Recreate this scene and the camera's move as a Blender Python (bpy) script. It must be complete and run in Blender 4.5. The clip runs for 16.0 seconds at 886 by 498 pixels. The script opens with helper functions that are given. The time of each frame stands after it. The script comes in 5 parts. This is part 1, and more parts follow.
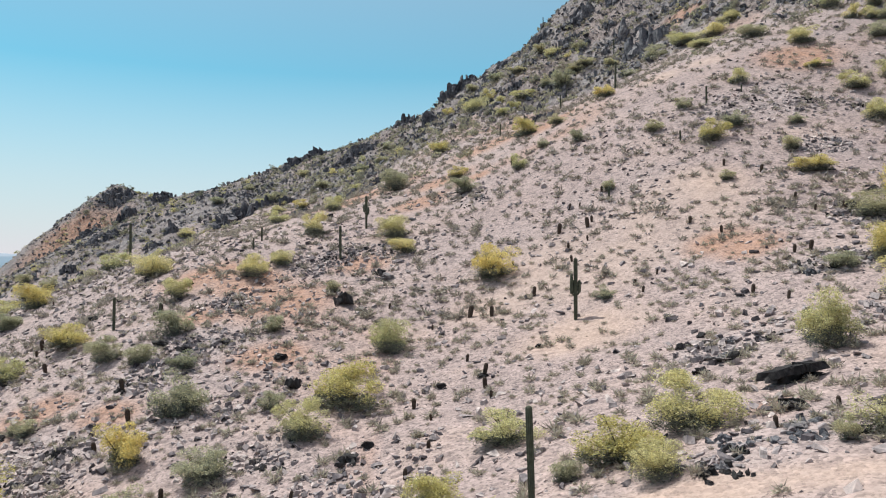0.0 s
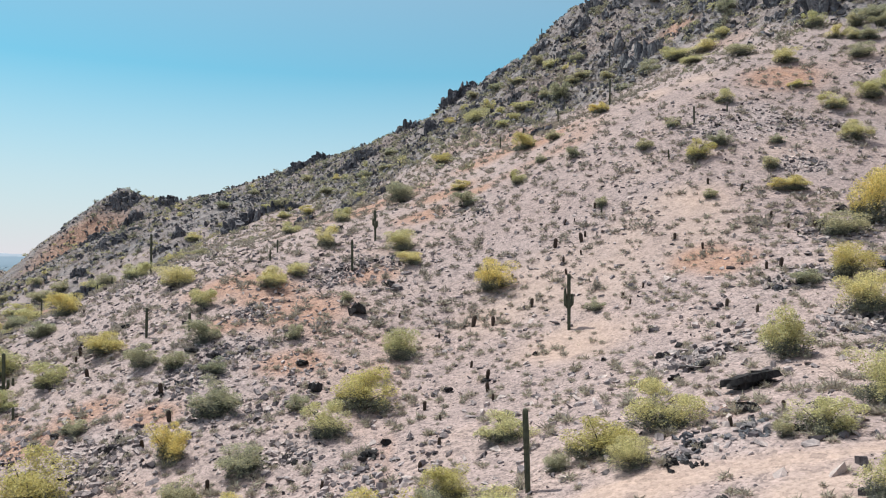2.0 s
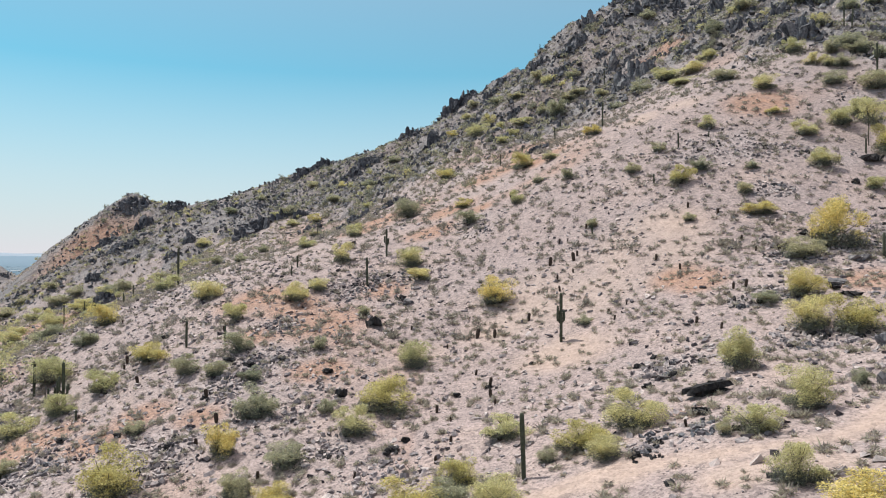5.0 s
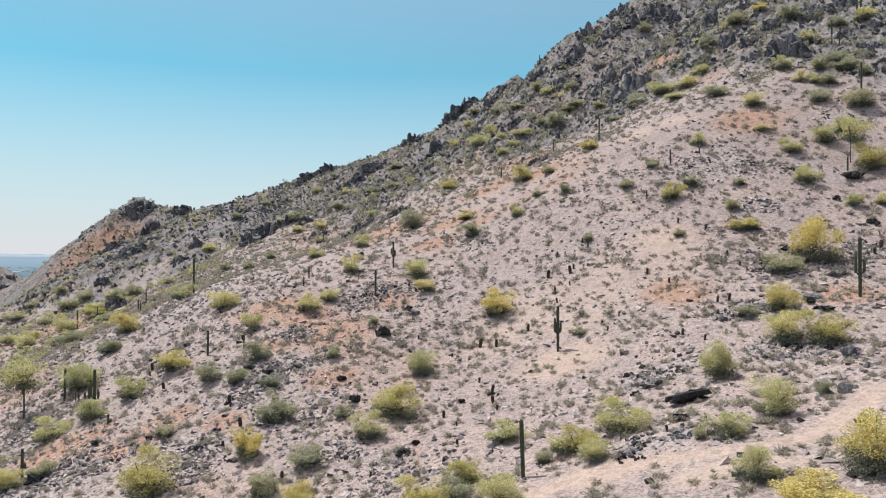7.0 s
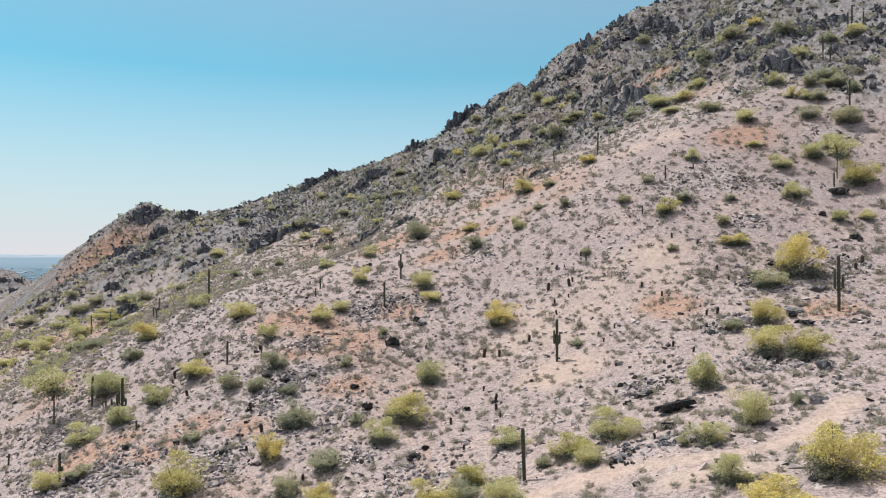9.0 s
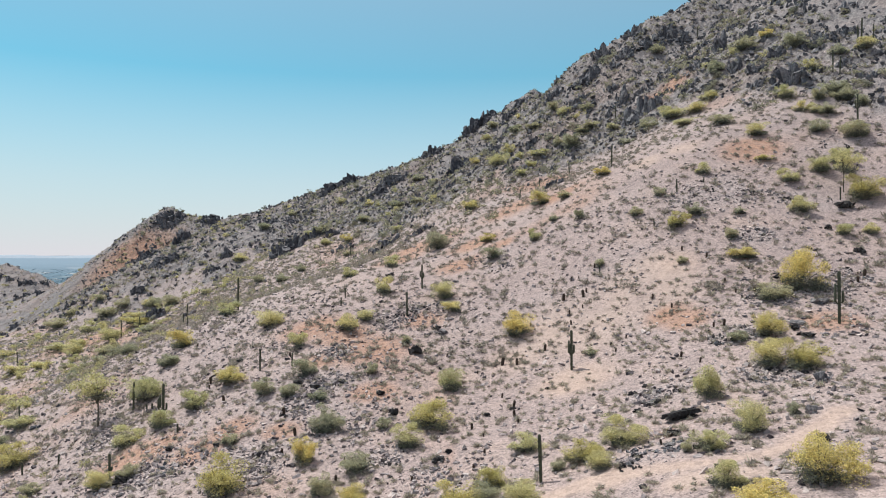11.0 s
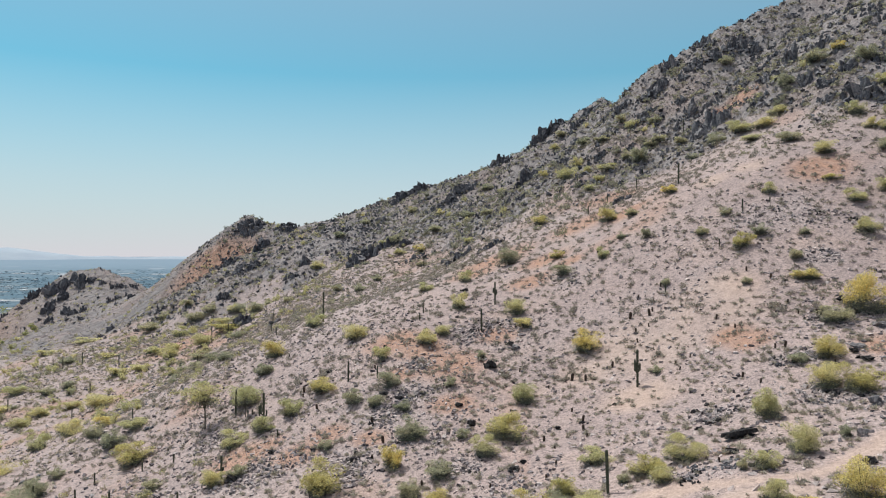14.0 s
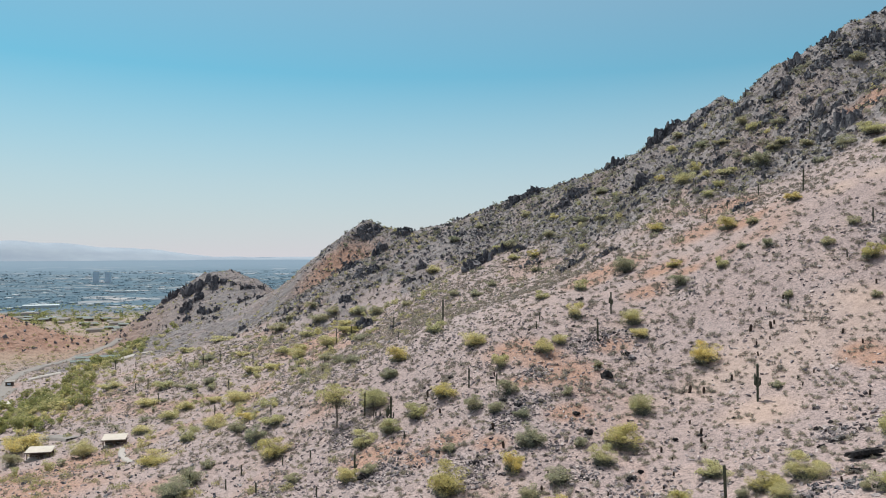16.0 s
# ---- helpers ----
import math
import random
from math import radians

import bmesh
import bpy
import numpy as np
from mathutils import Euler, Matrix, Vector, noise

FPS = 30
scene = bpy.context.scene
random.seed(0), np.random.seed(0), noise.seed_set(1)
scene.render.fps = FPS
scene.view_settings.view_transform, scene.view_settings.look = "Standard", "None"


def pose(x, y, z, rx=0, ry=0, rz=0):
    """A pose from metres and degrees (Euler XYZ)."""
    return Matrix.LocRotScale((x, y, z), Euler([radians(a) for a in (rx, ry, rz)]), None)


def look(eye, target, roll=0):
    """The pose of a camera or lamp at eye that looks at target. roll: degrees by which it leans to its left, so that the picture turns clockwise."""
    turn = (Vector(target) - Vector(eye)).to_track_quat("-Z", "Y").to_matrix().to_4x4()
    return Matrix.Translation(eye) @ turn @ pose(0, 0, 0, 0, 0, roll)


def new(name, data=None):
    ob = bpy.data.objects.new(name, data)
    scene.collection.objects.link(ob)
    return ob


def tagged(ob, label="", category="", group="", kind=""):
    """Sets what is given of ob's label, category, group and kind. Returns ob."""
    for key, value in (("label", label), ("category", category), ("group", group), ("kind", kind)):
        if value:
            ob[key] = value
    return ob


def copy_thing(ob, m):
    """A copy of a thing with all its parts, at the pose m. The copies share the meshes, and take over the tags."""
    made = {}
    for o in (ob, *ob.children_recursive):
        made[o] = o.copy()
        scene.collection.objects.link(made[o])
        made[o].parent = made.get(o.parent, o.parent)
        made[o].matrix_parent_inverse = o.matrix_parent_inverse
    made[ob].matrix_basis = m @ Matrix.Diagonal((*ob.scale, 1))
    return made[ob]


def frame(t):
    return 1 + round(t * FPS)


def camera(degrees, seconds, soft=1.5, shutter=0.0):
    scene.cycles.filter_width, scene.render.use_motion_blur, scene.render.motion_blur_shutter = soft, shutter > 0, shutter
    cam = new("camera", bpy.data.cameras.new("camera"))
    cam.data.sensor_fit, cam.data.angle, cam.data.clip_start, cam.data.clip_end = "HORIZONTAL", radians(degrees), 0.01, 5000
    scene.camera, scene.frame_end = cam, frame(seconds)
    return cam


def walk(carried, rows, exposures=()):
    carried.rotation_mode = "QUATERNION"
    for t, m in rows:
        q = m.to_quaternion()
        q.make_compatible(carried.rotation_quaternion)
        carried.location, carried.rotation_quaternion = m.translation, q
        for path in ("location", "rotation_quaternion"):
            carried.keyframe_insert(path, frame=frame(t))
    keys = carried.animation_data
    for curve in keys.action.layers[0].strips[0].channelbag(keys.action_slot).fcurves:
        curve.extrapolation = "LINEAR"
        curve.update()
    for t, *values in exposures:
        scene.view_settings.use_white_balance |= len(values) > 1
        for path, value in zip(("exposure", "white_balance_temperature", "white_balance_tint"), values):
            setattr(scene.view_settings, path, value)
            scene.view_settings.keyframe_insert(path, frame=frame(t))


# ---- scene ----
cam = camera(62.0, 16.0, soft=1.1)
PATH = [
    (0, (0.161, 0.014, 69.472), (0.155, 2.014, 69.498), -0.0),
    (0.5, (-0.019, -2.045, 69.949), (-0.025, -0.045, 69.975), -0.0),
    (1, (-0.155, -3.946, 70.368), (-0.162, -1.946, 70.395), 0.0),
    (1.5, (-0.334, -5.931, 70.848), (-0.341, -3.932, 70.875), -0.0),
    (2, (-0.538, -7.854, 71.236), (-0.543, -5.854, 71.261), 0.0),
    (2.5, (-0.761, -9.839, 71.613), (-0.766, -7.839, 71.636), 0.0),
    (3, (-0.945, -11.849, 72.048), (-0.95, -9.849, 72.071), -0.0),
    (3.5, (-1.149, -13.821, 72.539), (-1.153, -11.821, 72.562), 0.0),
    (4, (-1.288, -15.77, 73.053), (-1.292, -13.77, 73.074), 0.0),
    (6.5, (-2.104, -25.151, 75.57), (-2.108, -23.151, 75.593), -0.1),
    (7, (-2.302, -26.923, 76.099), (-2.306, -24.923, 76.122), -0.0),
    (7.5, (-2.497, -28.655, 76.654), (-2.5, -26.655, 76.678), -0.1),
    (8, (-2.664, -30.398, 77.255), (-2.667, -28.398, 77.278), -0.0),
    (10.5, (-3.577, -38.863, 79.995), (-3.609, -36.863, 80.02), -0.1),
    (11, (-3.803, -40.578, 80.529), (-3.853, -38.579, 80.554), -0.0),
    (11.5, (-3.958, -42.225, 81.141), (-4.032, -40.226, 81.165), -0.0),
    (12, (-4.159, -43.918, 81.732), (-4.251, -41.92, 81.758), 0.0),
    (12.5, (-4.26, -45.611, 82.414), (-4.371, -43.614, 82.44), -0.0),
    (13, (-4.343, -47.209, 83.012), (-4.466, -45.213, 83.038), -0.0),
    (13.5, (-4.551, -49.089, 83.744), (-4.708, -47.096, 83.77), -0.0),
    (14, (-4.668, -50.772, 84.397), (-4.898, -48.785, 84.423), -0.0),
    (14.5, (-4.756, -52.258, 85.024), (-5.06, -50.281, 85.05), -0.1),
    (15, (-4.909, -53.886, 85.621), (-5.287, -51.923, 85.646), -0.1),
    (15.5, (-4.885, -55.631, 86.331), (-5.338, -53.683, 86.355), -0.0),
    (16, (-4.811, -57.233, 86.89), (-5.337, -55.303, 86.915), -0.1),
]
walk(cam, [(t, look(eye, target, roll)) for t, eye, target, roll in PATH], [(0, 0.1, 6300, 3), (9, 0.1, 6300, 3), (16, -0.12, 6300, 3)])

# ---- sky and sun ----
SUN_AZ, SUN_EL = radians(-53), radians(62)
world = bpy.data.worlds.new("sky")
scene.world = world
world.use_nodes = True
wn = world.node_tree
sky = wn.nodes.new("ShaderNodeTexSky")
sky.sky_type, sky.sun_disc = "NISHITA", False
sky.sun_elevation, sky.sun_rotation = SUN_EL, SUN_AZ
sky.altitude, sky.air_density, sky.dust_density, sky.ozone_density = 400, 1.0, 0.8, 1.0
background = wn.nodes["Background"]
background.inputs["Strength"].default_value = 0.1
aim = wn.nodes.new("ShaderNodeTexCoord")
height = wn.nodes.new("ShaderNodeSeparateXYZ")
wn.links.new(aim.outputs["Generated"], height.inputs[0])
haze = wn.nodes.new("ShaderNodeValToRGB")
for stop, (pos, grey) in zip((haze.color_ramp.elements[0], haze.color_ramp.elements[1], haze.color_ramp.elements.new(0.5), haze.color_ramp.elements.new(0.5)), ((0.0, 0.97), (0.39, 0.0), (0.1, 0.7), (0.24, 0.23))):
    stop.position, stop.color = pos, (grey, grey, grey, 1)
wn.links.new(height.outputs["Z"], haze.inputs["Fac"])
clear = wn.nodes.new("ShaderNodeMix")
clear.data_type, clear.blend_type = "RGBA", "MULTIPLY"
clear.inputs[0].default_value, clear.inputs[7].default_value = 1.0, (0.17, 1.1, 1.13, 1)
wn.links.new(sky.outputs["Color"], clear.inputs[6])
air = wn.nodes.new("ShaderNodeMix")
air.data_type = "RGBA"
air.inputs[7].default_value = (7.6, 6.85, 7.35, 1)
wn.links.new(haze.outputs["Color"], air.inputs[0])
wn.links.new(clear.outputs[2], air.inputs[6])
wn.links.new(air.outputs[2], background.inputs["Color"])
sun = new("sun", bpy.data.lights.new("sun", "SUN"))
sun.data.energy, sun.data.angle, sun.data.color = 4.9, radians(0.55), (1.0, 0.95, 0.88)
toward = Vector((math.sin(SUN_AZ) * math.cos(SUN_EL), math.cos(SUN_AZ) * math.cos(SUN_EL), math.sin(SUN_EL)))
sun.matrix_basis = look(toward * 300, (0, 0, 0))


# ---- materials ----
class Mat:
    """A small wrapper to write node materials in few lines."""

    def __init__(self, name, rough=0.9):
        self.m = bpy.data.materials.new(name)
        self.m.use_nodes = True
        self.t = self.m.node_tree
        self.b = self.t.nodes["Principled BSDF"]
        self.b.inputs["Roughness"].default_value = rough
        self.b.inputs["Specular IOR Level"].default_value = 0.25
        self.where = self.t.nodes.new("ShaderNodeNewGeometry").outputs["Position"]

    def node(self, kind, **values):
        n = self.t.nodes.new(kind)
        for key, value in values.items():
            n.inputs[key.replace("_", " ")].default_value = value
        return n

    def link(self, a, b):
        self.t.links.new(a, b)

    def noise(self, scale, detail=4.0, rough=0.6, where=None):
        n = self.node("ShaderNodeTexNoise", Scale=scale, Detail=detail, Roughness=rough)
        self.link(where or self.where, n.inputs["Vector"])
        return n.outputs["Fac"]

    def ramp(self, value, stops):
        n = self.t.nodes.new("ShaderNodeValToRGB")
        e = n.color_ramp.elements
        while len(e) < len(stops):
            e.new(0.5)
        for el, (pos, colour) in zip(e, stops):
            el.position, el.color = pos, (*colour, 1) if len(colour) == 3 else colour
        self.link(value, n.inputs["Fac"])
        return n.outputs["Color"]

    def mix(self, fac, a, b, how="MIX"):
        n = self.t.nodes.new("ShaderNodeMix")
        n.data_type, n.blend_type = "RGBA", how
        for value, slot in ((fac, 0), (a, 6), (b, 7)):
            if isinstance(value, (int, float)):
                n.inputs[slot].default_value = value
            elif isinstance(value, tuple):
                n.inputs[slot].default_value = (*value, 1)
            else:
                self.link(value, n.inputs[slot])
        return n.outputs[2]

    def math(self, how, a, b=0.0, clamp=False):
        n = self.t.nodes.new("ShaderNodeMath")
        n.operation, n.use_clamp = how, clamp
        for value, slot in ((a, 0), (b, 1)):
            if isinstance(value, (int, float)):
                n.inputs[slot].default_value = value
            else:
                self.link(value, n.inputs[slot])
        return n.outputs[0]

    def colour(self, c):
        if isinstance(c, tuple):
            self.b.inputs["Base Color"].default_value = (*c, 1)
        else:
            self.link(c, self.b.inputs["Base Color"])

    def bump(self, value, strength, distance):
        n = self.node("ShaderNodeBump", Strength=strength, Distance=distance)
        self.link(value, n.inputs["Height"])
        self.link(n.outputs["Normal"], self.b.inputs["Normal"])


def ground_material():
    k = Mat("desert_ground", 0.95)
    soil = k.t.nodes.new("ShaderNodeAttribute")
    soil.attribute_name = "soil"
    split = k.t.nodes.new("ShaderNodeSeparateColor")
    k.link(soil.outputs["Color"], split.inputs["Color"])
    rust, pale, stony = split.outputs[0], split.outputs[1], split.outputs[2]
    valley = soil.outputs["Alpha"]
    wide, mid, fine = k.noise(0.09, 5), k.noise(0.55, 6, 0.65), k.noise(3.5, 5, 0.7)
    c = k.ramp(wide, [(0.3, (0.29, 0.231, 0.221)), (0.5, (0.332, 0.262, 0.247)), (0.72, (0.363, 0.28, 0.25))])
    c = k.mix(k.math("MULTIPLY", pale, k.ramp(mid, [(0.25, (0.6,) * 3), (0.6, (1,) * 3)]), True), c, (0.42, 0.315, 0.268))
    rocky = k.t.nodes.new("ShaderNodeAttribute")
    rocky.attribute_name = "rocky"
    bare = k.ramp(k.noise(0.9, 9, 0.82), [(0.34, (0.095, 0.094, 0.102)), (0.45, (0.19, 0.178, 0.18)), (0.58, (0.275, 0.248, 0.243)), (0.72, (0.38, 0.337, 0.325))])
    c = k.mix(k.math("MULTIPLY", rocky.outputs["Fac"], k.ramp(k.noise(0.12, 5), [(0.3, (0.7,) * 3), (0.55, (1,) * 3)]), True), c, bare)
    c = k.mix(k.math("MULTIPLY", rust, k.ramp(mid, [(0.2, (0.45,) * 3), (0.6, (1,) * 3)]), True), c, (0.35, 0.21, 0.15))
    c = k.mix(k.math("MULTIPLY", k.math("MULTIPLY", k.math("MULTIPLY", stony, k.math("SUBTRACT", 1.0, rocky.outputs["Fac"], True)), k.math("SUBTRACT", 1.0, k.math("MULTIPLY", rust, 0.75))), k.ramp(mid, [(0.3, (0.35,) * 3), (0.6, (1,) * 3)]), True), c, (0.345, 0.287, 0.277))
    c = k.mix(k.math("MULTIPLY", valley, k.ramp(mid, [(0.3, (0.2,) * 3), (0.6, (1,) * 3)]), True), c, (0.29, 0.23, 0.175))
    # gravel and small stones
    lumps = k.node("ShaderNodeTexVoronoi", Scale=1.5)
    k.link(k.where, lumps.inputs["Vector"])
    tone = k.t.nodes.new("ShaderNodeSeparateColor")
    k.link(lumps.outputs["Color"], tone.inputs["Color"])
    c = k.mix(0.5, c, k.ramp(tone.outputs[0], [(0.0, (0.55, 0.55, 0.58)), (0.15, (0.8, 0.79, 0.8)), (0.4, (1.0, 1.0, 1.0)), (0.9, (1.06, 1.05, 1.05)), (1.0, (1.22, 1.21, 1.2))]), "MULTIPLY")
    cells = k.node("ShaderNodeTexVoronoi", Scale=3.4)
    k.link(k.where, cells.inputs["Vector"])
    grey = k.t.nodes.new("ShaderNodeSeparateColor")
    k.link(cells.outputs["Color"], grey.inputs["Color"])
    chip = k.ramp(grey.outputs[0], [(0.0, (0.58, 0.58, 0.6)), (0.2, (0.82, 0.81, 0.82)), (0.5, (1.0, 1.0, 1.0)), (0.86, (1.08, 1.07, 1.08)), (1.0, (1.25, 1.22, 1.23))])
    calm = k.math("SUBTRACT", 0.9, k.math("MULTIPLY", pale, 0.55))
    c = k.mix(calm, c, chip, "MULTIPLY")
    c = k.mix(0.8, c, k.ramp(fine, [(0.28, (0.62, 0.6, 0.6)), (0.5, (1.0, 1.0, 1.0)), (0.75, (1.14, 1.12, 1.12))]), "MULTIPLY")
    grit = k.node("ShaderNodeTexVoronoi", Scale=7.5)
    k.link(k.where, grit.inputs["Vector"])
    speck = k.t.nodes.new("ShaderNodeSeparateColor")
    k.link(grit.outputs["Color"], speck.inputs["Color"])
    c = k.mix(calm, c, k.ramp(speck.outputs[1], [(0.0, (0.42, 0.42, 0.44)), (0.1, (0.7, 0.69, 0.7)), (0.22, (1.02, 1.02, 1.02)), (0.8, (1.08, 1.07, 1.08)), (1.0, (1.2, 1.18, 1.2))]), "MULTIPLY")
    # the wooded town on the plain, its cover tinted blue for haze
    town = k.t.nodes.new("ShaderNodeAttribute")
    town.attribute_name = "town"
    plots = k.node("ShaderNodeTexVoronoi", Scale=0.014)
    k.link(k.where, plots.inputs["Vector"])
    pick = k.t.nodes.new("ShaderNodeSeparateColor")
    k.link(plots.outputs["Color"], pick.inputs["Color"])
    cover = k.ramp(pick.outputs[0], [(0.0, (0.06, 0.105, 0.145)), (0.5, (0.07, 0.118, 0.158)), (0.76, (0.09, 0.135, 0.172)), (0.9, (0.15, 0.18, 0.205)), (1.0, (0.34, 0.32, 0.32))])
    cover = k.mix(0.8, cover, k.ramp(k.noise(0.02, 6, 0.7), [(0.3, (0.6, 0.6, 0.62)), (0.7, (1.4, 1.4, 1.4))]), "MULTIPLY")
    far_haze = k.t.nodes.new("ShaderNodeAttribute")
    far_haze.attribute_name = "far_haze"
    # painted haze: the cover fades to pale blue far out
    cover = k.mix(far_haze.outputs["Fac"], cover, (0.16, 0.215, 0.275))
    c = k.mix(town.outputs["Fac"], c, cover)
    k.colour(c)
    relief = k.math("ADD", k.math("MULTIPLY", cells.outputs["Distance"], -0.5), fine)
    k.bump(relief, 0.55, 0.16)
    return k.m


def rock_material(name, dark, light, spread=1.0, tones=((0.0, (0.45, 0.45, 0.49)), (0.4, (0.85, 0.85, 0.88)), (0.75, (1.15, 1.13, 1.12)), (1.0, (1.75, 1.66, 1.62))), relief=0.7):
    k = Mat(name, 0.95)
    k.b.inputs["Specular IOR Level"].default_value = 0.1
    near = k.noise(1.1, 6, 0.7)
    c = k.ramp(near, [(0.28, dark), (0.52, tuple(0.6 * a + 0.4 * b for a, b in zip(dark, light))), (0.75, light)])
    c = k.mix(0.6, c, k.ramp(k.noise(0.16, 4), [(0.3, (0.65, 0.66, 0.72)), (0.7, (1.3, 1.24, 1.18))]), "MULTIPLY")
    upright = k.t.nodes.new("ShaderNodeVectorMath")
    upright.operation = "MULTIPLY"
    upright.inputs[1].default_value = (1.7, 1.7, 0.45)
    k.link(k.where, upright.inputs[0])
    c = k.mix(0.85, c, k.ramp(k.noise(1.0, 5, 0.7, upright.outputs[0]), [(0.36, (0.4, 0.4, 0.43)), (0.5, (1.0, 1.0, 1.0)), (0.66, (1.55, 1.5, 1.46))]), "MULTIPLY")
    isle = k.t.nodes.new("ShaderNodeNewGeometry").outputs["Random Per Island"]
    who = k.t.nodes.new("ShaderNodeObjectInfo").outputs["Random"]
    each = k.math("FRACT", k.math("ADD", isle, who))
    c = k.mix(spread, c, k.ramp(each, tones), "MULTIPLY")
    k.colour(c)
    crack = k.node("ShaderNodeTexVoronoi", Scale=0.8)
    crack.feature = "DISTANCE_TO_EDGE"
    k.link(k.where, crack.inputs["Vector"])
    k.bump(k.math("ADD", k.noise(3.0, 7, 0.8), k.math("MINIMUM", k.math("MULTIPLY", crack.outputs["Distance"], 6.0), 0.7)), relief, 0.13)
    return k.m


def leaf_material(name, stops, through_light=0.42):
    """Stops run over the leaves by chance, so that a crown holds several tones."""
    k = Mat(name, 0.75)
    isle = k.t.nodes.new("ShaderNodeNewGeometry").outputs["Random Per Island"]
    who = k.t.nodes.new("ShaderNodeObjectInfo").outputs["Random"]
    c = k.ramp(isle, stops)
    c = k.mix(0.7, c, k.ramp(who, [(0.0, (0.85, 0.9, 0.88)), (0.5, (1.05, 1.05, 1.03)), (1.0, (1.3, 1.22, 1.08))]), "MULTIPLY")
    k.colour(c)
    thin = k.t.nodes.new("ShaderNodeBsdfTranslucent")
    k.link(c, thin.inputs["Color"])
    both = k.t.nodes.new("ShaderNodeMixShader")
    both.inputs[0].default_value = through_light
    k.link(k.b.outputs[0], both.inputs[1])
    k.link(thin.outputs[0], both.inputs[2])
    k.link(both.outputs[0], k.t.nodes["Material Output"].inputs["Surface"])
    return k.m


def plain_material(name, a, b, scale=2.0, rough=0.8, metal=0.0, relief=0.2):
    k = Mat(name, rough)
    k.b.inputs["Metallic"].default_value = metal
    n = k.noise(scale, 5, 0.65)
    k.colour(k.ramp(n, [(0.3, a), (0.7, b)]))
    k.bump(n, relief, 0.03)
    return k.m


def islands_material(name, stops, rough=0.8):
    k = Mat(name, rough)
    c = k.ramp(k.t.nodes.new("ShaderNodeNewGeometry").outputs["Random Per Island"], stops)
    k.colour(k.mix(0.5, c, k.ramp(k.noise(0.3, 4), [(0.3, (0.8,) * 3), (0.7, (1.2,) * 3)]), "MULTIPLY"))
    return k.m


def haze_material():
    k = Mat("hazed_mountain", 1.0)
    # aerial haze is painted in as a pale blue base colour
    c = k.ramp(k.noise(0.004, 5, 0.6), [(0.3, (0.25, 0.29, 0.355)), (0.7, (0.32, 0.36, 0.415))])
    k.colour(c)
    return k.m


GROUND = ground_material()
CRAG = rock_material("varnished_schist", (0.055, 0.06, 0.072), (0.27, 0.265, 0.275), 0.8)
CREST_ROCK = rock_material("dark_crest_rock", (0.042, 0.046, 0.057), (0.215, 0.213, 0.226), 0.75)
DARK_ROCK = rock_material("black_boulder", (0.016, 0.016, 0.018), (0.085, 0.08, 0.08), 0.5)
GREY_ROCK = rock_material("grey_boulder", (0.12, 0.115, 0.12), (0.30, 0.28, 0.28), 0.4)
STONE = rock_material("loose_stone", (0.29, 0.258, 0.258), (0.47, 0.412, 0.4), 1.0, ((0.0, (0.17, 0.17, 0.19)), (0.14, (0.34, 0.34, 0.37)), (0.3, (0.75, 0.75, 0.78)), (0.6, (0.98, 0.97, 0.97)), (1.0, (1.2, 1.17, 1.15))), 0.3)
YELLOW_LEAF = leaf_material("yellow_bloom", [(0.0, (0.3, 0.27, 0.13)), (0.3, (0.5, 0.435, 0.18)), (0.75, (0.68, 0.575, 0.23)), (1.0, (0.76, 0.665, 0.33))])
GREEN_LEAF = leaf_material("yellow_green_leaf", [(0.0, (0.27, 0.26, 0.165)), (0.35, (0.51, 0.475, 0.25)), (0.8, (0.68, 0.62, 0.33)), (1.0, (0.78, 0.72, 0.43))])
OLIVE_LEAF = leaf_material("grey_olive_leaf", [(0.0, (0.2, 0.205, 0.16)), (0.5, (0.38, 0.372, 0.26)), (0.85, (0.54, 0.51, 0.335)), (1.0, (0.64, 0.6, 0.39))])
RIDGE_LEAF = leaf_material("ridge_shrub_leaf", [(0.0, (0.16, 0.16, 0.135)), (0.5, (0.26, 0.256, 0.2)), (0.85, (0.34, 0.33, 0.24)), (1.0, (0.41, 0.395, 0.27))])
# grey inner twigs, with a bush's own shade painted into the colour
SHADE_TWIG = leaf_material("shaded_inner_twigs", [(0.0, (0.07, 0.077, 0.075)), (0.5, (0.15, 0.158, 0.14)), (1.0, (0.3, 0.3, 0.22))], 0.3)
TREE_LEAF = leaf_material("wash_tree_leaf", [(0.0, (0.16, 0.18, 0.085)), (0.5, (0.33, 0.335, 0.145)), (1.0, (0.52, 0.49, 0.2))])
SLOPE_TWIG = leaf_material("grey_brush", [(0.0, (0.18, 0.155, 0.14)), (0.5, (0.295, 0.258, 0.222)), (0.85, (0.38, 0.345, 0.295)), (1.0, (0.45, 0.412, 0.335))], 0.35)
DRY_TWIG = leaf_material("dry_twig", [(0.0, (0.26, 0.22, 0.2)), (0.5, (0.39, 0.335, 0.285)), (0.85, (0.48, 0.43, 0.34)), (1.0, (0.54, 0.5, 0.38))], 0.35)
BARK = plain_material("grey_bark", (0.07, 0.062, 0.05), (0.15, 0.13, 0.10), 6.0, 0.9)
SCRUB_LEAF = leaf_material("valley_scrub_leaf", [(0.0, (0.24, 0.225, 0.15)), (0.4, (0.39, 0.355, 0.2)), (0.8, (0.52, 0.465, 0.23)), (1.0, (0.6, 0.54, 0.3))])
CACTUS = plain_material("saguaro_skin", (0.045, 0.05, 0.035), (0.095, 0.1, 0.068), 3.0, 0.7)
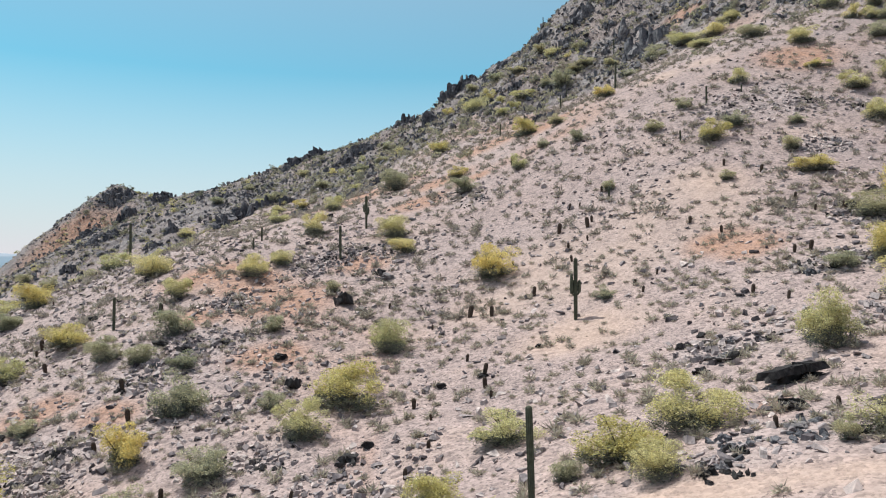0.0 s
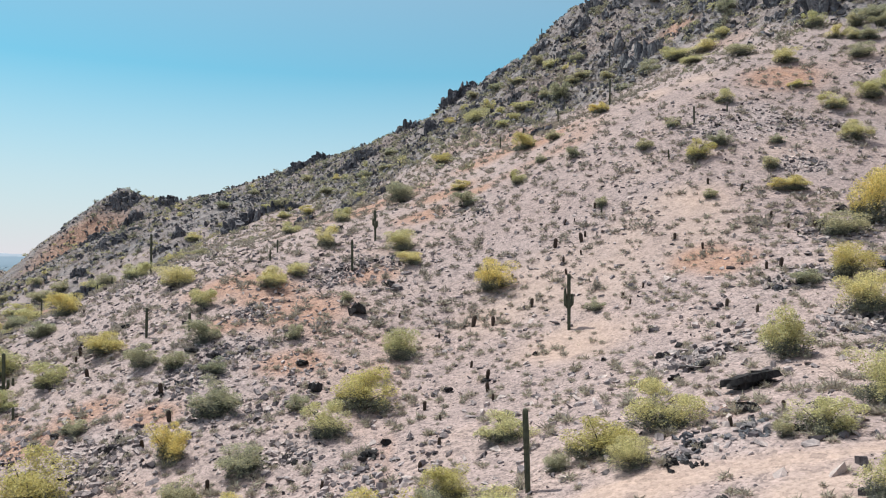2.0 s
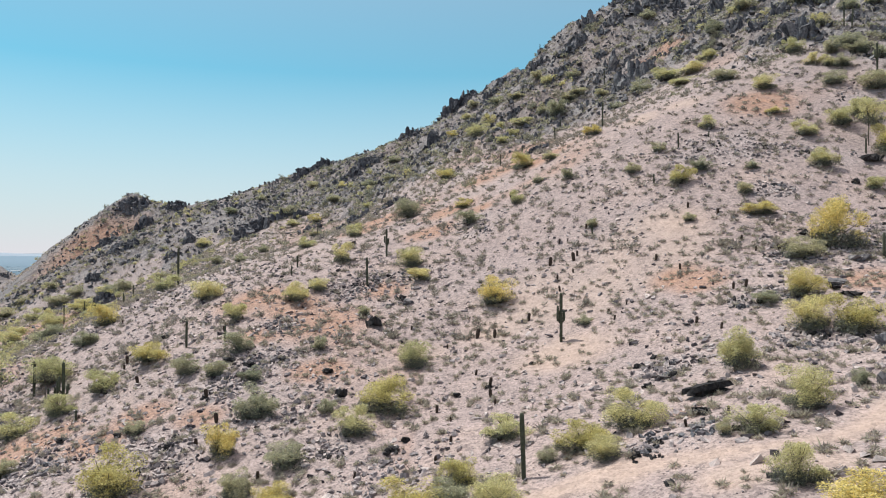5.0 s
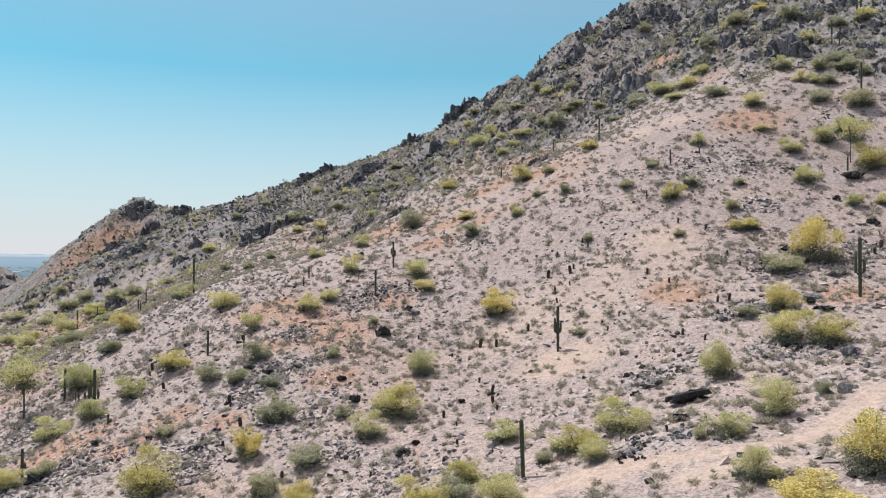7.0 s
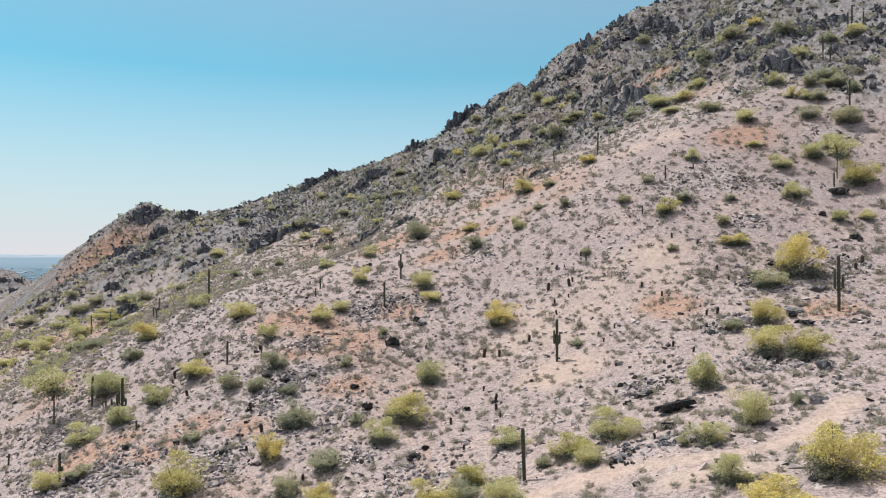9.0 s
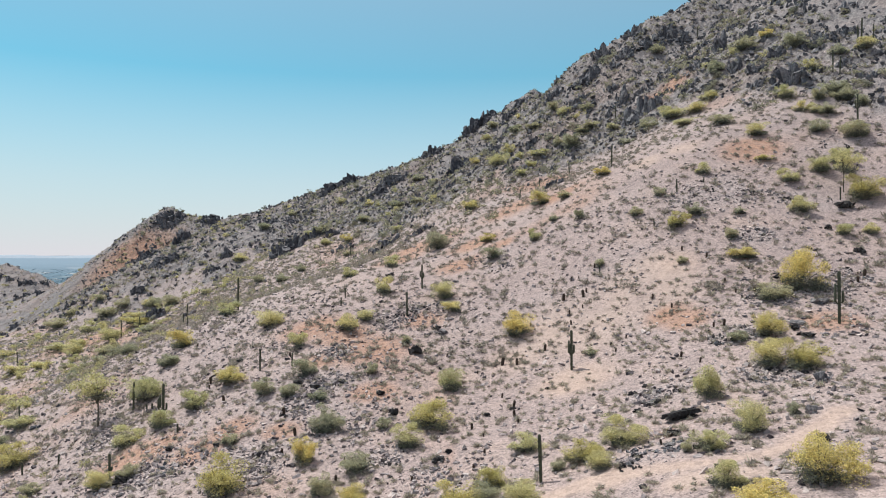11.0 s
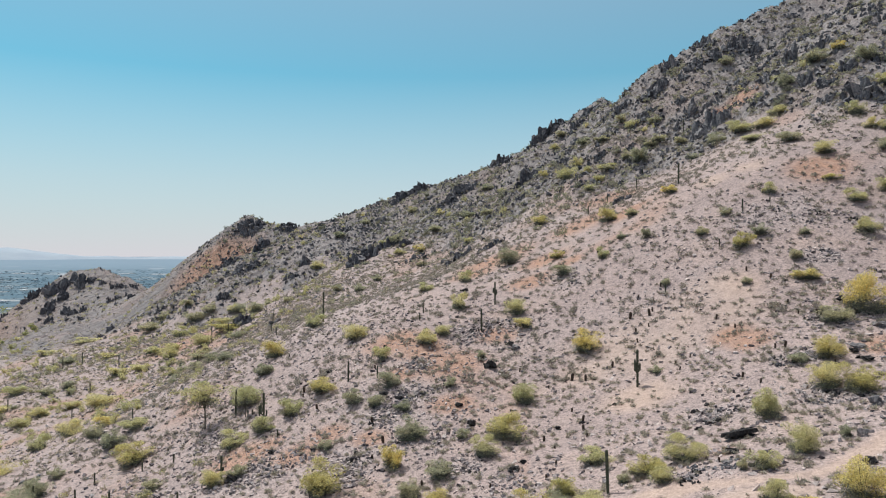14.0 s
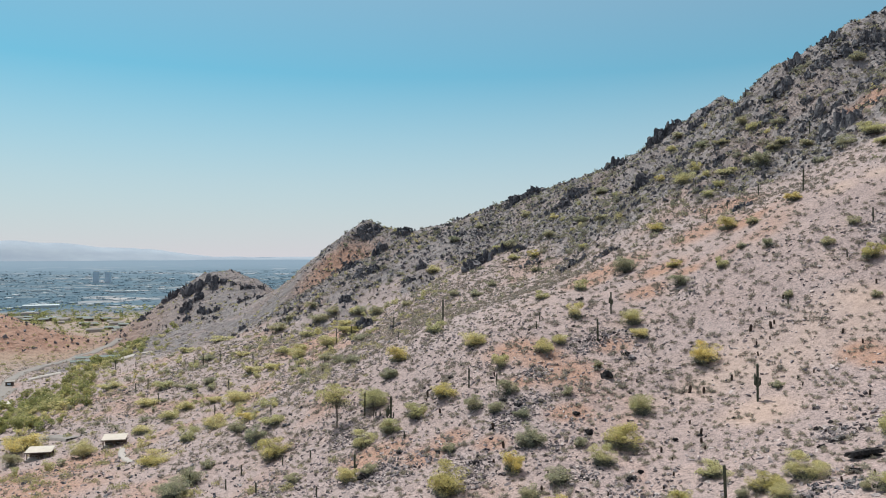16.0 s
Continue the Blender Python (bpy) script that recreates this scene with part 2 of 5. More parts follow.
BARREL = plain_material("barrel_spines", (0.03, 0.022, 0.018), (0.08, 0.055, 0.042), 9.0, 0.85)
ROOF = plain_material("cream_roof", (0.46, 0.405, 0.35), (0.56, 0.5, 0.44), 0.7, 0.7)
POST = plain_material("brown_post", (0.07, 0.05, 0.04), (0.13, 0.1, 0.08), 2.0, 0.7)
SLAB = plain_material("pale_concrete", (0.33, 0.295, 0.275), (0.42, 0.375, 0.35), 0.6, 0.9)
ROAD = plain_material("worn_asphalt", (0.2, 0.18, 0.17), (0.27, 0.24, 0.225), 0.35, 0.9)
TEAL = plain_material("grey_green_roof", (0.10, 0.125, 0.115), (0.15, 0.17, 0.16), 0.5, 0.6)
STEEL = plain_material("pale_steel_roof", (0.42, 0.46, 0.48), (0.55, 0.58, 0.6), 0.5, 0.5)
# tower tones are lightened and blued to stand in for haze
TOWER_BAND = plain_material("tower_windows", (0.42, 0.5, 0.58), (0.45, 0.53, 0.61), 0.05, 0.5)
GLASS_WALL = plain_material("blue_grey_facade", (0.5, 0.58, 0.66), (0.55, 0.63, 0.7), 0.05, 0.5)
# town walls and trees carry blue haze in their base colours
HAZED_TOWN_WALL = islands_material("town_buildings", [(0.0, (0.22, 0.28, 0.33)), (0.45, (0.3, 0.36, 0.4)), (0.7, (0.5, 0.52, 0.54)), (0.9, (0.75, 0.75, 0.75)), (1.0, (0.55, 0.51, 0.5))])
HAZED_TOWN_TREE = islands_material("town_trees", [(0.0, (0.075, 0.125, 0.16)), (0.6, (0.11, 0.17, 0.215)), (1.0, (0.17, 0.235, 0.28))], 0.95)
HAZE = haze_material()


# ---- mesh helpers ----
def mesh_of(name, verts, faces, material, smooth=False):
    me = bpy.data.meshes.new(name)
    me.from_pydata([tuple(v) for v in verts], [], [tuple(f) for f in faces])
    me.materials.append(material)
    if smooth:
        me.polygons.foreach_set("use_smooth", [True] * len(me.polygons))
    me.update()
    return me


def array_mesh(name, verts, faces, material, smooth=False):
    """From arrays of one size of face: fast for large meshes."""
    me = bpy.data.meshes.new(name)
    n, m = faces.shape
    me.vertices.add(len(verts))
    me.vertices.foreach_set("co", np.ascontiguousarray(verts, np.float32).ravel())
    me.loops.add(n * m)
    me.loops.foreach_set("vertex_index", np.ascontiguousarray(faces, np.int32).ravel())
    me.polygons.add(n)
    me.polygons.foreach_set("loop_start", np.arange(0, n * m, m, dtype=np.int32))
    me.polygons.foreach_set("loop_total", np.full(n, m, np.int32))
    me.polygons.foreach_set("use_smooth", np.full(n, smooth))
    me.materials.append(material)
    me.update(calc_edges=True)
    return me


def part(name, me, parent, label="", m=None):
    ob = new(name, me)
    ob.parent = parent
    if m is not None:
        ob.matrix_basis = m
    if label:
        ob["label"] = label
    return ob


def joined(pieces):
    """Verts and faces of many small pieces in one pair of lists."""
    verts, faces, n = [], [], 0
    for v, f in pieces:
        verts.append(np.asarray(v, float))
        faces += [tuple(i + n for i in face) for face in f]
        n += len(v)
    return np.concatenate(verts), faces


def tube(points, radii, sides=6, cap=True):
    """A tapered tube along points."""
    pts = [Vector(p) for p in points]
    verts, faces = [], []
    for i, p in enumerate(pts):
        d = (pts[min(i + 1, len(pts) - 1)] - pts[max(i - 1, 0)]).normalized()
        a = d.orthogonal().normalized()
        b = d.cross(a)
        for s in range(sides):
            w = 2 * math.pi * s / sides
            verts.append(p + radii[i] * (math.cos(w) * a + math.sin(w) * b))
    for i in range(len(pts) - 1):
        for s in range(sides):
            q = (s + 1) % sides
            faces.append((i * sides + s, i * sides + q, (i + 1) * sides + q, (i + 1) * sides + s))
    if cap:
        faces.append(tuple(range((len(pts) - 1) * sides, len(pts) * sides)))
    return verts, faces


def box(x0, y0, z0, x1, y1, z1):
    v = [(x, y, z) for z in (z0, z1) for y in (y0, y1) for x in (x0, x1)]
    return v, [(0, 2, 3, 1), (4, 5, 7, 6), (0, 1, 5, 4), (2, 6, 7, 3), (0, 4, 6, 2), (1, 3, 7, 5)]


# ---- the shape of the land ----
KX = [-480, -320, -210, -130, -75, -35, 0, 40, 85, 140]
KY = [-80, 30, 70, 115, 145, 175, 210, 250, 340, 440]
# heights of the hillside at the crossings of KX (along a row) and KY (row by row)
HILL = np.array([
    [-7.4, 3.5, 2, 8.5, 24.3, 40.8, 53.3, 59.5, 62.5, 64.6],
    [-11.7, 3.2, 15.3, 31.6, 45.2, 45, 55.4, 64.5, 69.5, 88],
    [-12.1, 2.2, 19.9, 36.2, 43.9, 56, 59.8, 70.3, 75.4, 100.7],
    [-12.3, 2.3, 21.2, 35.8, 57.3, 71.2, 76.5, 91.1, 96.3, 116.4],
    [-12.2, 3.3, 23.4, 37.9, 62.5, 76.4, 86, 104.9, 117.1, 128.8],
    [-12, 4.8, 26.7, 41.7, 65.8, 78.1, 94.7, 109.5, 132.5, 144.9],
    [-12.2, 7.4, 31.3, 48.6, 69.6, 81.5, 105.7, 120.2, 149.8, 169.3],
    [-12.3, 12, 36.5, 56.8, 77.4, 90.5, 116.7, 130.7, 160.6, 191.7],
    [-9.1, 24, 43.2, 60, 96.3, 111.4, 122.3, 132.8, 148.3, 177.1],
    [-0.6, 19.8, 37, 31.7, 59.9, 86.7, 108.9, 125.6, 119.9, 112.4],
])
# crest lines: x, y, height, fall to the south, fall to the north
SPINE = [
    (150, 300, 225.1, 0.66, 0.7), (112, 284, 197.3, 0.82, 0.7), (97, 276, 190.1, 0.93, 0.7), (75, 272, 178.5, 0.76, 0.75),
    (51, 270, 166.3, 1.21, 0.9), (44, 320, 151.8, 1.1, 0.9), (38, 390, 176.1, 0.65, 0.6), (32, 428, 175.6, 0.65, 0.5),
    (7, 420, 154.2, 0.35, 0.5), (-25, 480, 144.8, 0.12, 0.5), (-40, 452, 137.2, 0.26, 0.5), (-83, 446, 119.1, 0.13, 0.5),
    (-123, 442, 113.1, 0.35, 0.5), (-167, 437, 104.6, 0.6, 0.5), (-204, 456, 114.0, 0.77, 0.6), (-228, 462, 99.0, 0.81, 0.6),
    (-262, 478, 70.5, 0.47, 0.5), (-300, 500, 57.8, 0.27, 0.5),
]
BUTTE = [(-292, 500, 54, 0.2, 0.5), (-340, 552, 50, 0.3, 0.5), (-376, 588, 68, 0.45, 0.7), (-410, 606, 74, 0.5, 0.7),
    (-440, 612, 71, 0.7, 0.8), (-460, 612, 59, 0.8, 0.8), (-480, 608, 46, 0.9, 0.8), (-496, 600, 33, 1, 0.8)]
# the line where the stony slope meets the rocky ridge
FOOT = [(-129, 314), (-103, 332), (-53, 264), (-32, 239), (-10, 175), (0, 177), (11, 178), (24, 179), (41, 188), (54, 175), (65, 164), (82, 162), (88, 142), (93, 134)]
WEST = [(-800, 520, 60, 0.3, 0.3), (-640, 500, 44, 0.3, 0.35), (-540, 480, 27, 0.3, 0.35), (-490, 462, 10, 0.3, 0.4)]


def spline_basis(knots, x):
    """Weights of a natural cubic spline through the knots."""
    kn = np.asarray(knots, float)
    n, h = len(kn), np.diff(kn)
    a, b = np.eye(n), np.zeros((n, n))
    for i in range(1, n - 1):
        a[i, i - 1 : i + 2] = h[i - 1], 2 * (h[i - 1] + h[i]), h[i]
        b[i, i - 1 : i + 2] = 6 / h[i - 1], -6 / h[i - 1] - 6 / h[i], 6 / h[i]
    bend = np.linalg.solve(a, b)
    x = np.clip(x, kn[0], kn[-1])
    k = np.clip(np.searchsorted(kn, x) - 1, 0, n - 2)
    u = (kn[k + 1] - x) / h[k]
    v, eye = 1 - u, np.eye(n)
    return u[:, None] * eye[k] + v[:, None] * eye[k + 1] + ((u**3 - u) * h[k] ** 2 / 6)[:, None] * bend[k] + ((v**3 - v) * h[k] ** 2 / 6)[:, None] * bend[k + 1]


def soft_max(a, b, w):
    d = np.clip(0.5 + 0.5 * (a - b) / w, 0, 1)
    return b + (a - b) * d + w * d * (1 - d)


def crest(x, y, line, curve=0.0016):
    """A ridge along a line of x, y, height, fall on the south side, fall on the north side."""
    z = None
    for a, b in zip(line[:-1], line[1:]):
        dx, dy = b[0] - a[0], b[1] - a[1]
        s = np.clip(((x - a[0]) * dx + (y - a[1]) * dy) / (dx * dx + dy * dy), 0, 1)
        px, py = a[0] + s * dx, a[1] + s * dy
        r, south = np.hypot(x - px, y - py), smooth_step(py - y, -22, 14)
        fall = south * (a[3] + s * (b[3] - a[3])) + (1 - south) * (a[4] + s * (b[4] - a[4]))
        one = a[2] + s * (b[2] - a[2]) - fall * (np.sqrt(r * r + 9) - 3) - (south * curve + (1 - south) * 0.0005) * r * r
        z = one if z is None else soft_max(z, one, 4.0)
    return z


def lattice(ix, iy, seed):
    h = (ix.astype(np.int64) * 374761393 + iy.astype(np.int64) * 668265263 + seed * 144269501) & 0xFFFFFFFF
    h = ((h ^ (h >> 13)) * 1274126177) & 0xFFFFFFFF
    return ((h ^ (h >> 16)) & 0xFFFF) / 65535.0


def value_noise(x, y, seed):
    ix, iy = np.floor(x), np.floor(y)
    u, v = x - ix, y - iy
    u, v = u * u * (3 - 2 * u), v * v * (3 - 2 * v)
    p, q = lattice(ix, iy, seed), lattice(ix + 1, iy, seed)
    r, s = lattice(ix, iy + 1, seed), lattice(ix + 1, iy + 1, seed)
    return p + (q - p) * u + (r - p) * v + (p - q - r + s) * u * v


def fbm(x, y, size, seed, octaves=4):
    """Noise from -1 to 1 with its largest waves of that size in metres."""
    total, amp, norm = 0.0, 1.0, 0.0
    for k in range(octaves):
        total = total + amp * (2 * value_noise(x / size + 17.3 * k, y / size - 9.1 * k, seed + k) - 1)
        norm, amp, size = norm + amp, amp * 0.5, size * 0.47
    return total / norm


def fracture(x, y, cell, seed):
    """Broken blocks: every cell of a jittered grid is a tilted plane at its own height."""
    u, v = (x + 0.35 * y) / cell, (y - 0.25 * x) / (1.35 * cell)
    iu, iv = np.floor(u), np.floor(v)
    best, out = np.full(np.shape(u), 9.0), np.zeros(np.shape(u))
    for du in (-1, 0, 1):
        for dv in (-1, 0, 1):
            a, b = iu + du, iv + dv
            ou, ov = u - a - 0.1 - 0.8 * lattice(a, b, seed), v - b - 0.1 - 0.8 * lattice(a, b, seed + 1)
            d = ou * ou + ov * ov
            level = 2 * lattice(a, b, seed + 2) - 1 + ou * (1.6 * lattice(a, b, seed + 3) - 0.8) + ov * (2.0 * lattice(a, b, seed + 4) - 0.6)
            out = np.where(d < best, level, out)
            best = np.minimum(d, best)
    return out


def smooth_step(v, a, b):
    t = np.clip((v - a) / (b - a), 0, 1)
    return t * t * (3 - 2 * t)


def floor_level(x, y):
    far = np.clip((np.hypot(x, y) - 2600) / 2200, 0, 1)
    return 9 - 6 * np.clip((y - 300) / 600, 0, 1) + 92 * far**1.3


def land(x, y):
    """Ground height, and how rocky it is, for arrays of x and y."""
    x, y = np.asarray(x, float).ravel(), np.asarray(y, float).ravel()
    slope = np.einsum("ni,ij,nj->n", spline_basis(KX, x), HILL.T, spline_basis(KY, y))
    slope = slope - 0.35 * np.maximum(np.maximum(KX[0] - x, x - KX[-1]), np.maximum(KY[0] - y, y - KY[-1])).clip(0)
    ridge = crest(x, y, SPINE)
    z = soft_max(slope, ridge, 8.0)
    rocky = smooth_step(ridge - slope + 10 * fbm(x, y, 40, 17), -26, 22)
    butte = crest(x, y, BUTTE, 0.0007)
    rocky = np.maximum(rocky * (1.1 - 0.4 * smooth_step(-x, 50, 130)), 0.9 * smooth_step(y - np.interp(x, *zip(*FOOT)) + 30 * fbm(x, y, 40, 17), -28, 44))
    rocky = np.maximum(rocky, 0.5 * smooth_step(butte - z, -2, 10))
    z = soft_max(z, butte, 6.0)
    west = crest(x, y, WEST)
    rocky = np.maximum(rocky, 0.5 * smooth_step(west - z, -2, 8))
    z = soft_max(z, west, 6.0)
    rocky = np.maximum(rocky, smooth_step(z + 16 * fbm(x, y, 45, 18), 100, 142))
    flat = floor_level(x, y)
    open_plain = smooth_step(z - flat, 4, -10)
    z = soft_max(z, flat, 14.0)
    calm = 1 - 0.9 * smooth_step(np.hypot(x, y), 900, 1500)
    z = z + calm * (1 - 0.8 * open_plain) * (0.55 * fbm(x, y, 16, 3) + 0.16 * fbm(x, y, 3.6, 7, 3))
    sharp = 1 - 2 * np.abs(fbm(x, y, 22, 11))
    broken = smooth_step(rocky + 0.55 * fbm(x, y, 20, 15, 3), 0.35, 0.7)
    blocks = 1.1 * fracture(x, y, 9, 150) + 1.1 * fracture(x, y, 4.6, 160) + 0.6 * fracture(x, y, 2.6, 170)
    z = z + rocky * 1.2 * (sharp - 0.45) + broken * (0.6 * blocks + 0.1)
    return z, np.maximum(0.8 * rocky, broken) * (1 - open_plain), open_plain


def ground_z(x, y):
    return float(land([x], [y])[0][0])


def steps_out(centre, dense, step, grow, turn, end):
    """Even steps across the dense part, then steps that grow, faster past turn."""
    out, v, s = [], dense, step
    while v < end:
        v += s
        out.append(v)
        s *= 1 + (grow if v < turn else 0.07)
    return [centre + o for o in out]


def blobs(x, y, rows):
    m = np.zeros_like(x)
    for bx, by, r in rows:
        m = np.maximum(m, smooth_step(np.hypot((x - bx) / 1.25, y - by) / (1.6 * r), 1.25, 0.35))
    return m


# patches of soil: x, y, size
RUST = [
    (-20, 89, 3.6), (-25, 95, 2.6), (-32, 100, 3.1), (-18, 75, 1.8), (-14, 156, 5.1), (-20, 146, 3), (11, 158, 4.5),
    (20, 176, 4.3), (21, 148, 2.5), (-1, 139, 2.9), (-4, 125, 2.6), (-42, 65, 2), (-53, 69, 2.7), (-38, 69, 1.8),
    (-28, 86, 1.6), (19, 42, 0.6), (50, 68, 2.2), (30, 80, 1.7), (32, 77, 1.7),
    (-11, 100, 2.2), (-30, 66, 1.4), (-49, 71, 1.5), (66, 212, 3.9), (64, 133, 3.4), (5, 130, 1.6), (-208, 410, 13),
    (-160, 102, 12), (-141, 77, 10), (-560, 470, 60), (-640, 490, 70), (-500, 452, 40), (-515, 443, 30),
    (-142, 236, 9.8),
]
PALE = [
    (17, 86, 7), (25, 88, 7), (12, 85, 3.5), (28, 90, 3.7), (5, 81, 3), (13, 69, 3.4), (32, 95, 4.4),
    (41, 141, 2.7), (51, 142, 2.5), (-4, 78, 1.8), (10, 32, 1.7), (17, 27, 1.6), (-19, 247, 5.7), (-6, 202, 3.5),
    (83, 164, 1.5), (46, 226, 3.3), (47, 190, 2.5), (22, 26, 1.2),
]
STONY = [
    (-27, 78, 3.4), (-26, 89, 2), (-17, 101, 2.5), (-13, 104, 2.3), (-7, 103, 2.5), (3, 124, 2.9), (5, 117, 2.2),
    (-33, 57, 2.9), (-47, 61, 3.5), (-62, 80, 2.6), (36, 54, 2.8), (37, 68, 2.6), (46, 79, 2.9), (53, 117, 4.9),
    (46, 117, 3.2), (67, 112, 3.9), (21, 56, 2.4), (17, 37, 2), (14, 36, 1.6), (54, 80, 3), (62, 84, 2.5),
    (-14, 55, 2.1), (-130, 194, 6.4), (-28, 73, 2.6), (-32, 61, 2.4), (52, 101, 2.5), (83, 130, 4),
    (-184, 259, 21.6),
]
TRAIL = [
    (-4, 30), (5.5, 32.4), (8.4, 33.4), (12.1, 33.3), (15.7, 31.6), (20, 30), (25.1, 29.8), (30.6, 33.5),
    (36.1, 38.2),
]


def near_line(x, y, line):
    d = np.full(np.shape(x), 1e9)
    for a, b in zip(line[:-1], line[1:]):
        dx, dy = b[0] - a[0], b[1] - a[1]
        s = np.clip(((x - a[0]) * dx + (y - a[1]) * dy) / (dx * dx + dy * dy), 0, 1)
        d = np.minimum(d, np.hypot(x - a[0] - s * dx, y - a[1] - s * dy))
    return d


def soil(x, y, rocky, plain):
    wob = fbm(x, y, 9, 41)
    rust, pale, stony = blobs(x, y, [(a, b, 1.3 * r) for a, b, r in RUST]), blobs(x, y, PALE), blobs(x, y, STONY)
    path = smooth_step(near_line(x, y, TRAIL) + 1.1 * wob, 2.2, 0.5)
    rust = np.clip(rust + 0.75 * smooth_step(fbm(x, y, 26, 51), 0.12, 0.58) * np.maximum(x < -5, smooth_step(y, 95, 125)) * (1 - 0.75 * rocky), 0, 1) * (1 - path)
    stony = np.clip(stony * (0.8 + wob) + 0.75 * rocky + 0.35 * smooth_step(fbm(x, y, 30, 61), 0.1, 0.5) + 0.5 * np.maximum(smooth_step(-x, 8, 60), smooth_step(y, 120, 200)) * (0.7 + 0.6 * wob), 0, 1) * (1 - path)
    pale = np.clip(pale * (0.85 + 0.6 * wob) + path, 0, 1)
    return rust, pale, stony, np.clip(plain * 0.9, 0, 1), path


def build_ground():
    xs = np.concatenate([-np.array(steps_out(0, 505, 2.6, 0.03, 520, 4700))[::-1], np.arange(-505, -240, 3.1), np.arange(-240, -62, 1.25), np.arange(-62, 62, 0.85), np.arange(62, 132, 1.2), np.array(steps_out(0, 132, 1.6, 0.06, 520, 4700))])
    behind = steps_out(0, -18, 0.8, 0.06, 300, 1800)
    ys = np.concatenate([-np.array([v for v in behind[::-1] if v > 17]), np.arange(18, 130, 0.85), np.arange(130, 455, 1.25), np.arange(455, 640, 2.8), np.array(steps_out(0, 640, 3, 0.04, 700, 4700))])
    xs, ys = np.unique(np.round(xs, 3)), np.unique(np.round(ys, 3))
    gx, gy = np.meshgrid(xs, ys)
    z, rocky, plain = land(gx, gy)
    x, y = gx.ravel(), gy.ravel()
    i = np.arange(len(x)).reshape(gx.shape)
    faces = np.stack([i[:-1, :-1], i[:-1, 1:], i[1:, 1:], i[1:, :-1]], -1).reshape(-1, 4)
    me = array_mesh("ground", np.stack([x, y, z], 1), faces, GROUND, True)
    me.polygons.foreach_set("use_smooth", rocky[faces].mean(1) < 0.4)
    rust, pale, stony, valley, _ = soil(x, y, rocky, plain)
    me.attributes.new("soil", "FLOAT_COLOR", "POINT").data.foreach_set("color", np.stack([rust, pale, stony, valley], 1).astype(np.float32).ravel())
    me.attributes.new("rocky", "FLOAT", "POINT").data.foreach_set("value", rocky.astype(np.float32))
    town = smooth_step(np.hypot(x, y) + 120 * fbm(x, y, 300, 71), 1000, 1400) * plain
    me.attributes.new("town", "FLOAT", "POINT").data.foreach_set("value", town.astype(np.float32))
    # weight of the painted haze, growing with distance
    me.attributes.new("far_haze", "FLOAT", "POINT").data.foreach_set("value", smooth_step(np.hypot(x, y), 2500, 4300).astype(np.float32))
    return tagged(new("ground", me), "stony pinkish desert hillside falling to a valley", "hillside", kind="structure")


ground = build_ground()


# ---- rock shapes ----
def hull(rng, n=11):
    """One angular block about one unit across."""
    pts = rng.uniform(-0.5, 0.5, (n, 3))
    if n > 7:
        pts /= np.maximum(np.abs(pts).max(1, keepdims=True) * 1.6, 0.6)
    bm = bmesh.new()
    for p in pts:
        bm.verts.new(p)
    out = bmesh.ops.convex_hull(bm, input=bm.verts)
    bmesh.ops.delete(bm, geom=list({g for g in out["geom_interior"] + out["geom_unused"] if isinstance(g, bmesh.types.BMVert)}), context="VERTS")
    bm.verts.index_update()
    v, f = np.array([v.co[:] for v in bm.verts]), [tuple(w.index for w in face.verts) for face in bm.faces]
    bm.free()
    size = v.max(0) - v.min(0)
    return (v - (v.max(0) + v.min(0)) / 2) / size, np.array(f)


def shard(rng):
    """A sharp slab: the hull of few points."""
    while True:
        v, f = hull(rng, 7)
        if len(v) >= 6:
            return v, f


def plate(rng, n=5):
    """A flat slab of stone: an uneven polygon with a level top and steep broken edges."""
    a = (np.arange(n) + rng.uniform(-0.3, 0.3, n)) * 2 * math.pi / n
    q = rng.uniform(0.34, 0.56, n)
    low = np.stack([q * np.cos(a), q * np.sin(a), np.full(n, -0.5)], 1)
    top = low * (0.86, 0.86, 1) + np.stack([rng.normal(0, 0.03, n), rng.normal(0, 0.03, n), 1 + rng.uniform(-0.25, 0.05, n)], 1)
    f = [(n, n + k, n + k + 1) for k in range(1, n - 1)]
    for k in range(n):
        j = (k + 1) % n
        f += [(k, j, n + j), (k, n + j, n + k)]
    return np.concatenate([low, top]), np.array(f)


rng = np.random.default_rng(5)
PLATES = [plate(rng, n) for n in (3, 4, 4, 5) * 6]
BLOCKS = [hull(rng, n) for n in (8, 9, 10, 11, 12, 14) * 5]
SHARDS = [shard(rng) for _ in range(24)]


def turn(rx, ry, rz):
    return np.array(Euler((rx, ry, rz)).to_matrix())


def upright_of(x, y):
    """The ground's tilt at arrays of places, as turns about x and y."""
    step = 1.5
    z = land(x, y)[0]
    return np.arctan((land(x, y + step)[0] - z) / step), -np.arctan((land(x + step, y)[0] - z) / step)


